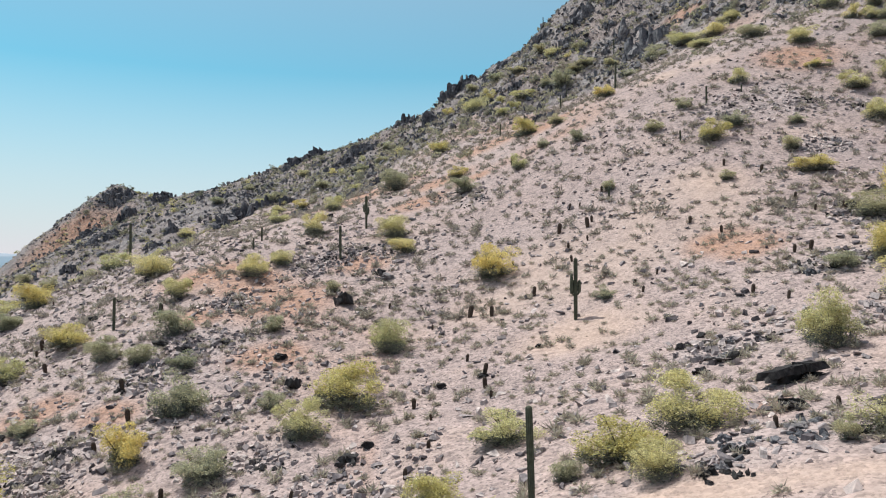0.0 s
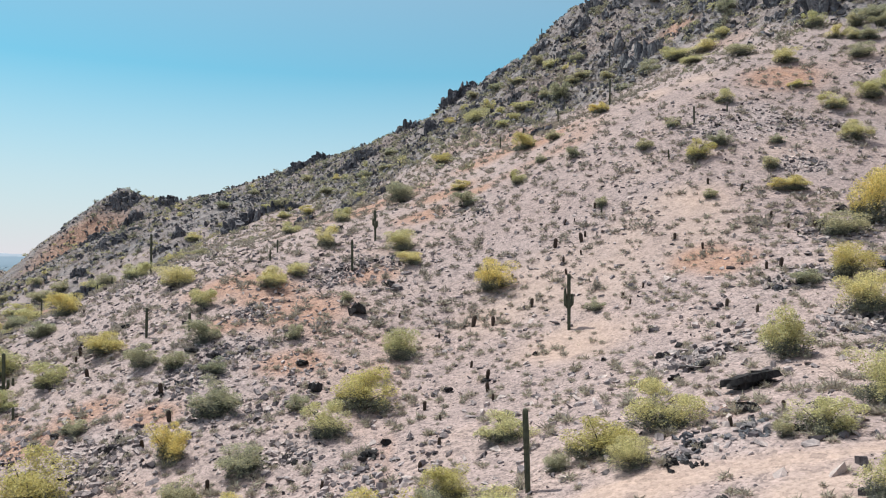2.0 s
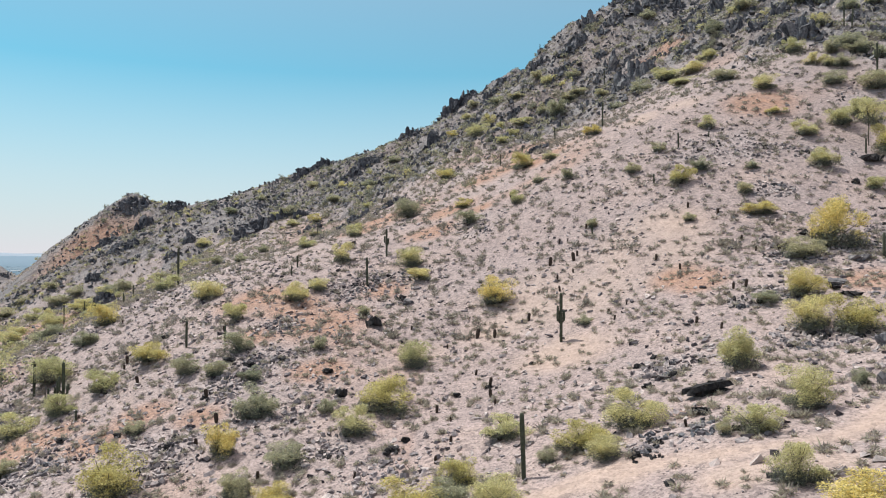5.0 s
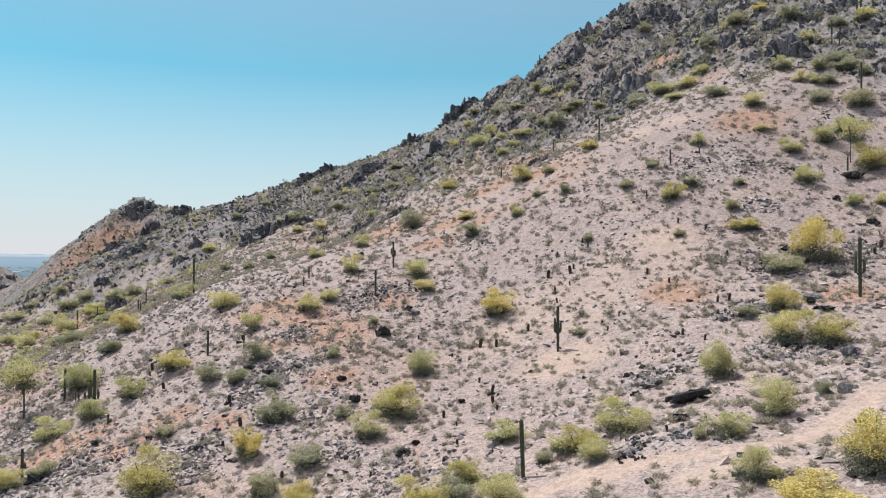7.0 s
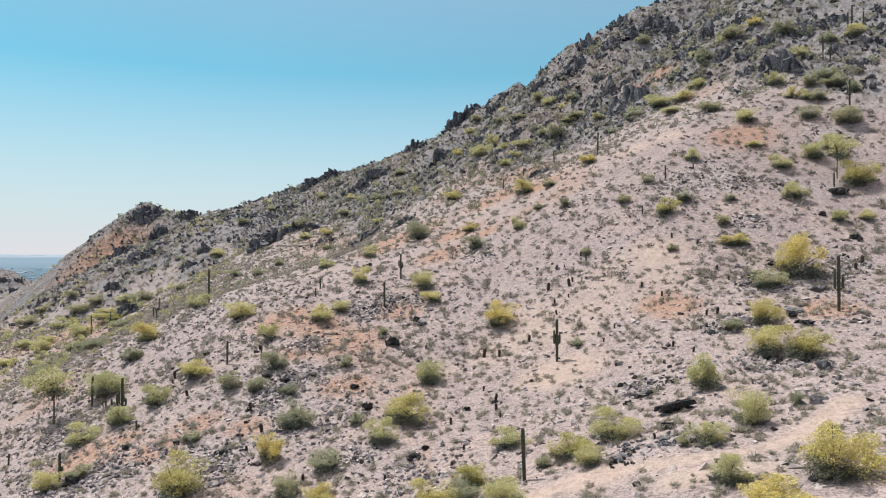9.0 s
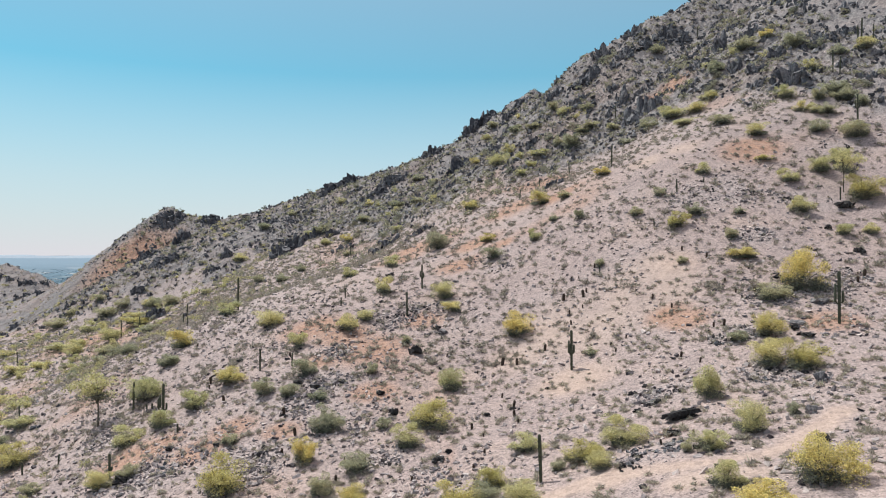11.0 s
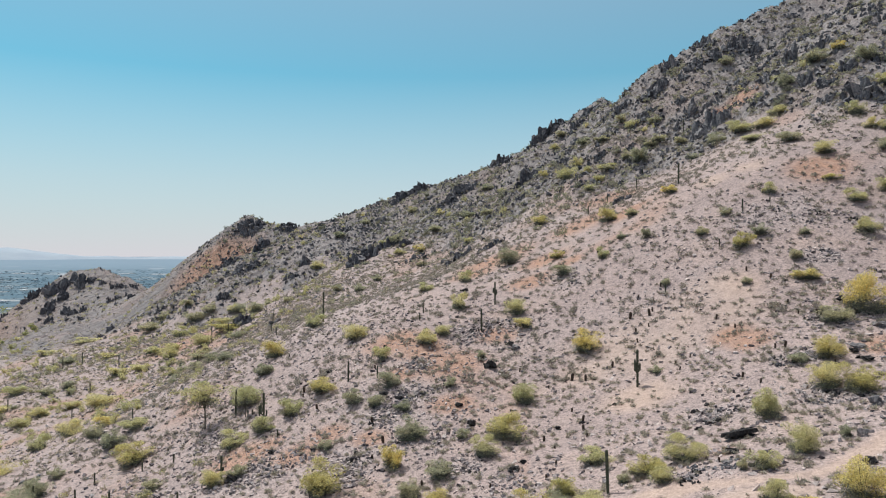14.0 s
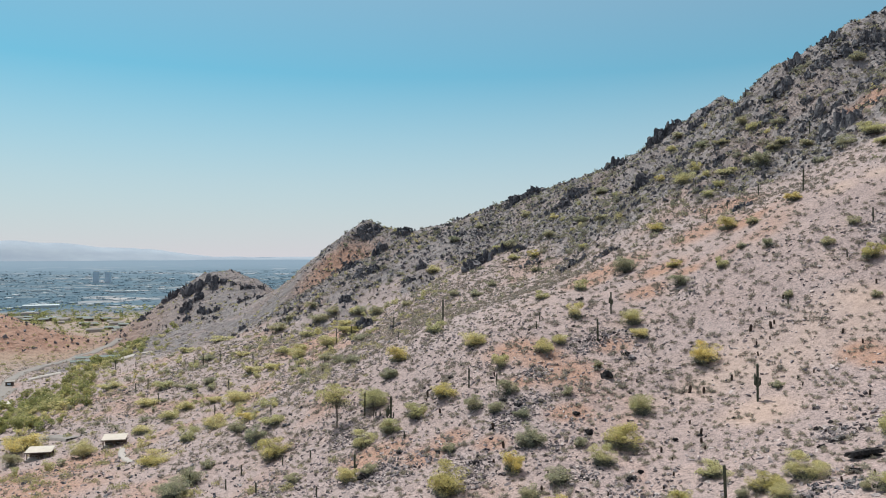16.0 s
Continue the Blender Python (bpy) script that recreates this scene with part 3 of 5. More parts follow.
def scatter_blocks(x, y, z, size, flat, rng, lean=0.5, sink=0.25, plates=False, hug=1.0):
    """One mesh's arrays of many blocks lying on the slope."""
    vs, fs, n = [], [], 0
    rx, ry = upright_of(x, y)
    for k in range(len(x)):
        v, f = (PLATES if plates and k % 4 else SHARDS if k % 5 else BLOCKS)[rng.integers(24)]
        s = size[k] * np.array([1.0, rng.uniform(0.34, 0.78), flat[k]])
        w = (v * s) @ turn(rng.normal(0, lean), rng.normal(0, lean), rng.uniform(0, 6.28)).T
        vs.append(w @ turn(rx[k] * hug, ry[k] * hug, 0).T + (x[k], y[k], z[k] + s[2] * (0.5 - sink)))
        fs.append(f + n)
        n += len(v)
    return np.concatenate(vs), np.concatenate(fs)


def fin(rng):
    """An upright fin of rock one unit high: an uneven six-sided blade with a slanting broken top."""
    a = (np.arange(6) + rng.uniform(-0.25, 0.25, 6)) * math.pi / 3
    ring = np.stack([0.5 * np.cos(a), rng.uniform(0.26, 0.46) * np.sin(a)], 1) * rng.uniform(0.8, 1.15, (6, 1))
    slant = rng.normal(0, 0.34, 2)
    rows = []
    for z, q in ((0.0, 1.15), (0.4, rng.uniform(0.9, 1.1)), (0.78, rng.uniform(0.75, 1.0)), (1.0, rng.uniform(0.6, 1.0))):
        xy = ring * q * rng.uniform(0.88, 1.12, (6, 1)) + rng.normal(0, 0.03, 2) * z
        rows.append(np.column_stack([xy, z + z * (ring @ slant) + z * rng.normal(0, 0.04, 6)]))
    f = []
    for i in range(3):
        for k in range(6):
            j = (k + 1) % 6
            f += [(6 * i + k, 6 * i + j, 6 * i + 6 + j), (6 * i + k, 6 * i + 6 + j, 6 * i + 6 + k)]
    return np.concatenate(rows), np.array(f + [(18, 18 + k, 19 + k) for k in range(1, 5)])


rng = np.random.default_rng(6)
FINS = [fin(rng) for _ in range(22)]
FIN_MESHES = {}


def outcrop(x, y, w, h, rng, material, label, group, count, turned, name="rock_outcrop"):
    """A crag of upright fins that share one strike and lean, about w wide and h high, each with its foot in the slope."""
    z0 = ground_z(x, y)
    ob = new(name)
    ob.matrix_basis = pose(x, y, z0)
    c, s = math.cos(radians(turned)), math.sin(radians(turned))
    u, v = rng.uniform(-1, 1, count), rng.uniform(-1, 1, count)
    px, py = (u * c - v * s * 0.55) * w * 0.48, (u * s + v * c * 0.55) * w * 0.48
    pz = land(x + px, y + py)[0] - z0
    lean = rng.normal(-4, 5), rng.normal(7, 6)
    for k in range(count):
        i = int(rng.integers(len(FINS)))
        if (i, material.name) not in FIN_MESHES:
            FIN_MESHES[i, material.name] = array_mesh("slab", *FINS[i], material)
        tall = h * (0.8 - 0.35 * abs(u[k]) ** 1.5) * (1.0 - 0.2 * abs(v[k])) * rng.uniform(0.45, 0.9)
        wide = (0.5 * tall + 0.13 * w) * rng.uniform(0.5, 1.25)
        if k % 3 == 0:
            tall, wide = tall * 0.62, wide * 1.3
        m = pose(px[k], py[k], pz[k] - 0.22 * tall, lean[0] + rng.normal(0, 13), lean[1] + rng.normal(0, 13), turned + rng.normal(60, 35))
        part("slab", FIN_MESHES[i, material.name], ob, "", m @ Matrix.Diagonal((wide, wide * rng.uniform(0.7, 1.1), tall * 1.22, 1)))
    return tagged(ob, label, name.replace("_", " "), group)


# ---- where the things stand ----
# bushes: x, y, width, height
YELLOW_A = [
    (-62.2, 112.2, 5.83, 4.66), (-122.6, 231.9, 13.6, 3.07), (-43.5, 85.1, 5.54, 3.14), (-34.7, 52.8, 6.47, 5.64),
    (-50.6, 261.3, 6.28, 4.03), (-8.4, 62.9, 6.21, 4.37), (-25.1, 57.4, 3.73, 3.87), (-16.3, 44.4, 3.64, 2.7),
    (-4.6, 37.1, 5.7, 3.32), (9.5, 39.6, 4.92, 2.89), (-0.3, 40.2, 3.44, 2.58), (25.8, 21.2, 5.28, 4.93),
    (20.2, 18.3, 5.66, 2.43), (5.6, 89, 6.07, 4.82), (2.5, 136.6, 4.02, 2.51), (51, 79.9, 7.32, 8.05),
    (47.2, 93.1, 4.98, 2.39), (40, 66, 4.86, 4.08), (39.1, 54, 5.46, 4.34), (1.7, 243.8, 4.62, 3.36),
    (16.3, 148.1, 5.42, 4.34), (31.7, 144.1, 4.05, 2.7), (-1.1, 176.4, 5.95, 3.44), (77.5, 111.2, 8.6, 6.14),
    (39.2, 108, 5.21, 3.69),
]
YELLOW_B = [
    (64.3, 127.6, 3.92, 1.57), (96.6, 203, 4.82, 3.21), (-200.9, 140.9, 13.14, 5.69), (-117, 92.9, 8.9, 3.26),
    (-80, 83.1, 7.57, 4.54), (-104.2, 115, 6.23, 2.49),
]
GREEN_A = [
    (-42.3, 106.5, 6.42, 3.85), (-57.2, 128.4, 6.57, 3.54), (-149.4, 300.3, 8.26, 4.4), (-157.9, 262.5, 10.61, 5.56),
    (-128.9, 219.7, 8.53, 5.55), (-143.6, 225.2, 6.68, 4.01), (-115.2, 328, 8.56, 4.57), (-60.9, 91.2, 7.16, 4.71),
    (-47.8, 79.9, 5.06, 3.61), (-51.9, 76.5, 5.02, 3.4), (-57.1, 75, 5.62, 3.63), (-54.2, 60.3, 4.03, 3.22),
    (-33.3, 92.4, 3.8, 3.04), (-25.2, 97.2, 4.85, 3.49), (-22.2, 100.9, 3.58, 2.38), (-19.9, 114.3, 4.8, 4.15),
    (-20.6, 138.3, 5.1, 3.31), (-31.2, 136.6, 4.07, 2.8), (-7.1, 107.6, 5.16, 3.92), (-5.4, 101.3, 4.13, 2.36),
    (-60.8, 268, 5.99, 3.23), (-5.5, 74.1, 4.39, 4.08), (-10.9, 57.8, 4.43, 3.36), (4.1, 48.7, 4.43, 2.27),
    (13.6, 42, 5.34, 3.78),
]
GREEN_B = [
    (10.6, 35.8, 3.25, 2.03), (2.4, 32, 4.59, 2.96), (26.5, 50.8, 4.24, 4.63), (26.1, 36.9, 3.82, 4.04),
    (20.9, 33.8, 3.47, 2.45), (19.1, 23.8, 3.5, 2.89), (12.2, 124.3, 3.27, 3.27), (36.3, 56.4, 4.67, 4.1),
    (67.4, 98.9, 3.31, 2.43), (72.6, 98.9, 3.37, 2.47), (9.3, 219.4, 8.03, 5.35), (13.3, 229.2, 5.18, 4.78),
    (16.2, 218.2, 4.58, 3.05), (23.2, 209.5, 8.13, 2.95), (15.1, 188.4, 4.01, 2.67), (18.5, 200.1, 3.89, 2.83),
    (9.7, 351.5, 6.48, 4.13), (34.6, 235, 6.22, 4.15), (60.3, 189, 5.99, 3.88), (50.3, 125.6, 3.5, 3.25),
    (65.6, 118.4, 5.21, 3.47), (74.4, 121.1, 5.16, 4.13), (78.7, 123.1, 5.28, 4.23), (63.4, 107.2, 5.06, 3.91),
    (67.5, 138.9, 5.33, 3.93),
]
GREEN_C = [
    (82.4, 157, 4.78, 4.46), (81.8, 147.1, 3.94, 3.03), (83.8, 144.7, 4.21, 3.01), (61.3, 184.6, 7.96, 3.12),
    (65.6, 179.6, 7.5, 3.41), (70.8, 182, 6.27, 3.14), (59.7, 170.5, 6.8, 2.27), (95.5, 170.3, 4.53, 4.19),
    (111.8, 172.3, 6.58, 4.02), (-51.1, 337.6, 6.22, 3.96), (-26.8, 225.7, 4.29, 2.73), (-71.9, 289.5, 7.46, 3.48),
    (-154.1, 231.5, 9.23, 3.69), (-167.5, 128.8, 7.79, 5.84), (-121, 114, 6.19, 4.24), (-119.5, 123.9, 9.09, 4.37),
    (-89, 100.9, 6.47, 2.81), (-138.1, 166.3, 10.96, 5.28), (-153.6, 175.5, 5.17, 3.01), (-162.5, 173, 7.41, 3.92),
    (-139.9, 215.6, 7.06, 4.71), (-119.2, 177.3, 5.67, 3.24), (-157.8, 210.4, 10.99, 3.34),
    (-240.3, 230.2, 11.54, 4.04), (-188, 185, 9.47, 3.31),
]
GREEN_D = [
    (-195.1, 205.2, 9.06, 3.52), (-161.7, 162.2, 8.44, 3.8), (-163, 149.2, 7.35, 3.27), (-184.7, 249.3, 8.24, 2.75),
    (-253.5, 305.8, 13.58, 3.4), (-247.6, 330.8, 17.64, 3.53), (-148.4, 208.9, 9.37, 2.81),
    (-138.2, 259.4, 6.88, 3.7),
]
OLIVE_A = [
    (-119.6, 252.1, 6.97, 5.57), (-164.5, 308.1, 7.43, 5.14), (-35.4, 77.3, 3.73, 3.23), (-36.9, 64.7, 2.77, 1.85),
    (-50.6, 62.1, 3.05, 2.09), (-47, 236.1, 4.09, 3.27), (-9.8, 146, 6.37, 5.31), (-66.1, 213.2, 4.95, 3.43),
    (-66, 286.7, 7.86, 4.91), (-13.5, 90.5, 2, 1.82), (-29.9, 81.6, 3.98, 3.29), (-23.4, 64.7, 5.6, 4.57),
    (-31.1, 75.3, 3.3, 2.48), (-16.7, 52.6, 3.98, 2.83), (-14.9, 63.4, 2.29, 1.86), (-20.9, 48.1, 3.48, 3.23),
    (-18.5, 80.5, 2.35, 2.02), (-25.7, 73.5, 3.21, 2.08), (6.5, 39.2, 1.8, 1.38), (-1.6, 37.6, 3.12, 2.08),
    (18.9, 34.4, 1.33, 1.33), (31.9, 39.6, 1.63, 1.74), (3.4, 123.1, 5.29, 2.76), (16.4, 75.4, 2.73, 1.6),
    (47.4, 100.5, 2.94, 2.31),
]
OLIVE_B = [
    (45.1, 77.7, 5.46, 3.17), (36.1, 66.3, 3.25, 1.7), (21.7, 141.9, 3.68, 2.37), (33.2, 206.4, 8.08, 5.51),
    (29.1, 211.7, 4.87, 4.5), (41.5, 228.1, 5.28, 3.25), (53, 187.7, 6.24, 4.5), (33, 116.3, 3.41, 2.27),
    (40.9, 212.3, 6.46, 3.42), (31.9, 245.3, 5.61, 3.45), (44, 111.1, 3.81, 2.91), (63.9, 152.3, 6.58, 3.29),
    (80.2, 136.1, 5.13, 3.42), (87.6, 131.9, 7.39, 4.55), (86.3, 143, 4.5, 3.3), (88.3, 151, 4.71, 3.14),
    (94.4, 149.6, 6.95, 4.11), (95.7, 144.8, 5.27, 3.41), (94.3, 154.5, 7.12, 3.88), (77, 195.8, 6.38, 4.5),
    (89.6, 205, 8.37, 5.18), (98.5, 186.8, 8.3, 4.53), (104.5, 173, 7.21, 3.61), (46.8, 207.2, 5.61, 2.99),
    (46.3, 185.4, 5.09, 2.38),
]
OLIVE_C = [
    (71.7, 245.6, 6.77, 4.06), (37.9, 213.1, 5.7, 2.66), (17.8, 253.4, 6.58, 3.51), (23.9, 238.6, 6.26, 2.92),
    (13.7, 363.1, 7.31, 4.27), (-27.6, 354.2, 7.67, 4.13), (-32.6, 285.2, 7.24, 3.38), (-46.7, 282.9, 7.21, 3.85),
    (-71.6, 371.8, 8.09, 4.36), (-102.3, 384.8, 8.46, 4.56), (-112.3, 364.1, 8.1, 4.36), (-62.8, 230.3, 4.86, 3.24),
    (-77.6, 227.2, 5.28, 3.25), (-102.7, 242.3, 5.73, 3.09), (-184.9, 325, 9.12, 4.26), (-198.5, 325.3, 9.29, 4.33),
    (-171.1, 303.4, 11.39, 5.7), (-197.9, 310.4, 10.79, 5.39), (-61.7, 103.1, 3.97, 2.87), (-21.2, 257, 6.57, 3.07),
    (22.6, 125.1, 3.08, 2.37), (17.4, 130.4, 2.93, 2.19), (22.8, 102.3, 2.22, 1.82), (39, 121.2, 2.85, 2.37),
    (36.3, 94.8, 2.15, 1.57),
]
OLIVE_D = [
    (52.1, 108.6, 2.7, 1.8), (-190, 124.6, 5.73, 4.5), (-90.8, 94.7, 5.5, 4.4), (-173.2, 203.8, 5.31, 3.38),
    (-93.2, 68.2, 7.37, 4.42), (-66.8, 66.3, 3.31, 1.99), (-83.2, 134.9, 4.82, 3.21), (-60.4, 102.8, 2.89, 2.1),
    (-179.1, 201, 7.26, 3.39), (-100.4, 103, 4.4, 3.23), (-206.3, 255, 8.04, 3.45), (-114.3, 187.3, 6.22, 3.32),
    (-144.5, 296.6, 8.77, 5.85), (-106.2, 199.6, 6.39, 2.98), (-95.6, 83.5, 3.46, 2.66), (-94.4, 75.6, 5.11, 3.83),
]
TREES = [
    (-67.6, 87.6, 8.02, 9.46), (75.3, 113.9, 6.2, 8.93), (-58.6, 85.8, 3.92, 5.88),
]
# cacti: x, y, height
ARMED = [
    (13, 72.7, 6.11), (50.4, 66.7, 7.57), (-12.1, 114.5, 5.1), (-52.5, 79, 5.97), (-53.3, 62.3, 3.9),
    (90.6, 137.1, 6.61),
]
COLUMNS_A = [
    (4.5, 37, 5.03), (-14.3, 101.7, 4.65), (-38.6, 86.2, 3.84), (-32.8, 85.2, 2.29), (-45.1, 233.2, 4.12),
    (-28.2, 114, 2.13), (-28.4, 109.6, 1.74), (-61.6, 88.3, 5.04), (-47.8, 72.9, 1.4), (-81.6, 164.1, 2.92),
    (-56.7, 133, 7.67), (-91.4, 193.1, 4.28), (-124.7, 219, 6.25), (-119, 220.9, 4.73), (34.8, 150, 5.72),
    (27.8, 175.6, 3.88), (32.4, 195.4, 2.49), (12.5, 165.3, 2.88), (18.8, 172.8, 2.06), (12.2, 207.5, 2.78),
    (43, 120.7, 3.04), (35.3, 110, 1.67), (98.8, 165.1, 6.3), (111.1, 173.5, 8.6), (110.2, 173.5, 6.72),
    (48.8, 212.1, 5.27), (89.4, 251.6, 4.32), (49.2, 121.9, 1.24), (99.9, 163.6, 5.23), (117.1, 178, 5.01),
    (35.3, 263.5, 3.78), (73.2, 111.1, 2.72), (22.4, 100.1, 1.62),
]
COLUMNS_B = [
    (-58.1, 85.7, 1.2), (-57.2, 85.8, 0.99), (-54.9, 85.1, 0.98), (-114.1, 184, 2.25), (-122.6, 189.2, 1.95),
    (-128.3, 192, 2.39), (28.4, 359.9, 4.65), (-156.4, 190.9, 4.15), (-206.4, 243.7, 5.15), (-200.6, 241.6, 5.64),
    (-193.4, 244.2, 5.05), (-163.6, 221.4, 5.06), (-209.8, 206.6, 3.97), (-204.7, 207.8, 4.73),
    (-183.3, 185.5, 4.07), (-93.7, 73.8, 2.58), (-84.1, 77.3, 2.28), (-83.2, 70.1, 2.2), (-73.4, 64.2, 2.28),
    (-75.1, 77.8, 1.73), (-68.6, 76.8, 1.68), (-94.6, 109.1, 2.26), (-139.9, 155.4, 3.41), (-281.3, 282.4, 6.91),
    (-243.9, 230.8, 4.15), (-274.3, 289.6, 3.46), (-469.6, 485, 5.61), (-58, 56.9, 1.86), (-74, 146.9, 2.37),
]
BARRELS_A = [
    (27.6, 65.9, 0.95), (29.2, 62.5, 0.81), (17.4, 38.5, 0.71), (21.1, 39.3, 0.71), (-30.5, 70.1, 1.27),
    (-28.3, 60, 1.01), (-27.6, 64.7, 1.29), (-19.1, 55.9, 0.57), (-19.4, 50.8, 0.98), (-2.4, 60.3, 0.96),
    (-0.9, 56.5, 0.54), (-1, 50.5, 0.77), (-2.4, 47.1, 0.81), (-9.8, 47.4, 0.64), (-33.9, 88.8, 0.97),
    (-47.4, 87.1, 1.33), (-47.1, 85.3, 0.77), (-57.4, 108.3, 0.67), (-49.1, 107, 0.55), (3.6, 64.8, 1.13),
    (3.8, 58.8, 0.7), (2.2, 69.2, 0.82), (3.5, 61.5, 1.06), (9.9, 81.1, 1.2), (8.4, 90, 0.83), (14.9, 95.5, 1.55),
    (15.3, 90.6, 0.93), (15.1, 86.9, 0.9), (18.4, 94.3, 1.54), (19.1, 95.3, 0.97), (35.9, 72.3, 1.17),
    (40.8, 94.9, 1.11), (5.1, 78.6, 1.25),
]
BARRELS_B = [
    (2.8, 79.8, 1.52), (40.9, 85.9, 0.94), (34.5, 72.6, 0.91), (41.4, 82.2, 0.74), (44.2, 81, 1.1),
    (21.9, 102.6, 1.03), (17.2, 101.3, 1.01), (-6.3, 85.3, 0.71), (-1.2, 78.4, 0.66), (19.9, 73.8, 0.73),
    (19.6, 76, 0.74), (18.6, 101.2, 0.61), (11.8, 127.9, 1.34), (22.2, 76.9, 0.67), (28.8, 86.3, 1.01),
    (30.9, 82.1, 0.89), (17.7, 90.8, 0.75), (-42.4, 78.6, 1.25), (40.2, 63.7, 0.78), (63.3, 83.9, 1.51),
    (61.1, 81.8, 1.18), (37.6, 99, 1.03),
]
# rocks: x, y, width, height
DARK_BOULDERS_A = [
    (-13.6, 67.4, 1.78, 1.34), (-11.5, 87.1, 3, 1.94), (-8.3, 95.2, 2.07, 1.32), (-33.5, 97.6, 1.38, 0.89),
    (-51.3, 61.2, 3.2, 1.28), (-0.1, 63.9, 1.28, 0.64), (3.4, 64.3, 1.28, 0.43), (8.8, 68.7, 0.75, 0.6),
    (30.8, 31, 1.88, 1.15), (44.2, 67.3, 2.1, 0.65), (67.1, 92.5, 2.33, 1.38), (66, 101.2, 1.56, 1.34),
    (44.9, 81.5, 2.72, 0.73), (-5.4, 53.4, 1.14, 0.7), (-6.6, 51.8, 1.75, 0.75), (-46.9, 78.9, 1.43, 0.71),
    (20.9, 53.2, 1.17, 0.84), (21, 60.2, 1.26, 0.7), (18.9, 58.7, 1.37, 0.68), (49.3, 84.7, 2.07, 0.66),
    (35.3, 66.7, 1.24, 0.62), (13, 28.1, 1, 0.46), (44.4, 63.7, 2.82, 0.7), (72.9, 108.6, 4.06, 1.91),
    (-39.3, 65.3, 1.25, 0.7),
]
DARK_BOULDERS_B = [
    (-47.2, 68.2, 2.15, 0.58), (-31.4, 62.1, 1.03, 0.66), (-30.4, 79, 2.55, 0.76), (-27.2, 77.3, 2.49, 0.66),
    (-23, 78.3, 1.66, 0.58), (-19.7, 127.7, 2.15, 1.07), (19.8, 41.4, 2.25, 0.56), (18.1, 51.8, 1.52, 0.57),
    (-16.4, 74.2, 1.9, 0.79), (-44.1, 92.7, 1.76, 0.68),
]
PALE_BOULDERS = [
    (-6.9, 93.4, 2.96, 0.83), (39, 48.1, 2.11, 1.78), (33.4, 39.4, 1.52, 1.29), (45.4, 68.5, 2.78, 0.9),
    (51.5, 74.7, 3, 1.23), (20.1, 53.7, 2.34, 0.39), (30.5, 53.5, 0.94, 0.47), (44.1, 58.1, 1.64, 0.52),
    (-5.2, 115.5, 1.75, 0.65), (18.1, 37.6, 1.38, 0.43),
]
CRAGS_A = [
    (55.7, 205.3, 11.63, 8.63), (53.9, 224, 3.64, 6.88), (45.5, 248.8, 10.21, 7.1), (37.7, 234.3, 6.23, 5.4),
    (-5.6, 265.4, 9.5, 7.69), (-21.4, 398.4, 13.21, 6.6), (29.6, 374.5, 10.75, 5.06), (-13.1, 245, 7.14, 2.94),
    (-49, 356.6, 10.12, 5.36), (-81.3, 431.1, 18.63, 10.03), (-89.4, 418.8, 7.69, 4.9), (-42, 366.3, 16.47, 6.71),
    (-70.9, 432.3, 7.17, 3.58), (-79.4, 277.3, 12.99, 9.14), (-70, 286.7, 10.83, 5.91), (-60.3, 279.6, 7.18, 4.79),
    (-166.4, 433.3, 12, 7.5), (-124.1, 331.9, 5.81, 8.71), (-126.8, 319.6, 7.9, 3.95), (-167.8, 389, 10.3, 13.73),
    (-196.2, 439.5, 17.06, 10.86), (-162.7, 317.9, 5.83, 7.58), (-119.4, 233.6, 10.09, 7.46),
    (-112.4, 375.5, 10.25, 4.48), (87.6, 166.4, 9.1, 6.4),
]
CRAGS_B = [
    (85.7, 215.8, 4.13, 7.84), (103.6, 184, 11.31, 4.15), (91.9, 186.2, 6.31, 4.83), (83.2, 193.2, 7.51, 3.75),
    (77.8, 212.6, 8.04, 3.62), (81.1, 172.1, 5.11, 3.07), (22, 167.1, 5.14, 2.72), (-160, 349.1, 18.75, 5.63),
    (-185.2, 383, 13.76, 5.5), (-28.3, 197.9, 8.68, 4.16), (-16.1, 181.1, 8.64, 2.56), (71.1, 251.3, 11.53, 5.07),
    (82.4, 253.2, 9.4, 4.7), (59, 248.5, 9.91, 4.51), (54.1, 262.4, 8.48, 5.19), (33.2, 255.5, 7.64, 4.94),
    (28.6, 263.5, 5.06, 3.22), (22.8, 364.8, 7.38, 4.92), (25, 239.8, 7.13, 2.94), (14.4, 269.2, 7.87, 4.16),
    (20.8, 226.9, 7.93, 2.78), (9.1, 251.2, 5.62, 3.89), (70.3, 222.7, 7.01, 2.89), (70.4, 199.3, 5.64, 2.63),
    (94.9, 213.7, 7.49, 3.75),
]
CRAGS_C = [
    (112.1, 184.7, 7.7, 3.47), (104.5, 156.5, 4.02, 2.35), (73.1, 189.6, 5.44, 2.17), (-7.5, 226.5, 4.7, 1.96),
    (40.7, 235.7, 6.29, 2.52), (31.6, 220.5, 5.07, 1.95), (101.2, 194.4, 7.04, 3.52), (-64.5, 385, 7.71, 3.85),
    (-54.3, 356.6, 8.94, 2.98), (-130.9, 418.1, 7.83, 3.56), (-134.6, 402.2, 6.21, 3.1), (84.1, 180.1, 6.05, 3.56),
    (79.3, 257.3, 8.57, 4.29), (68.1, 265.1, 9.69, 4.84), (43.7, 229.5, 3.28, 2.05), (52.3, 233, 4.2, 2.94),
    (5.5, 386, 14, 11), (0.5, 382, 9, 8), (12, 392, 10, 7),
]
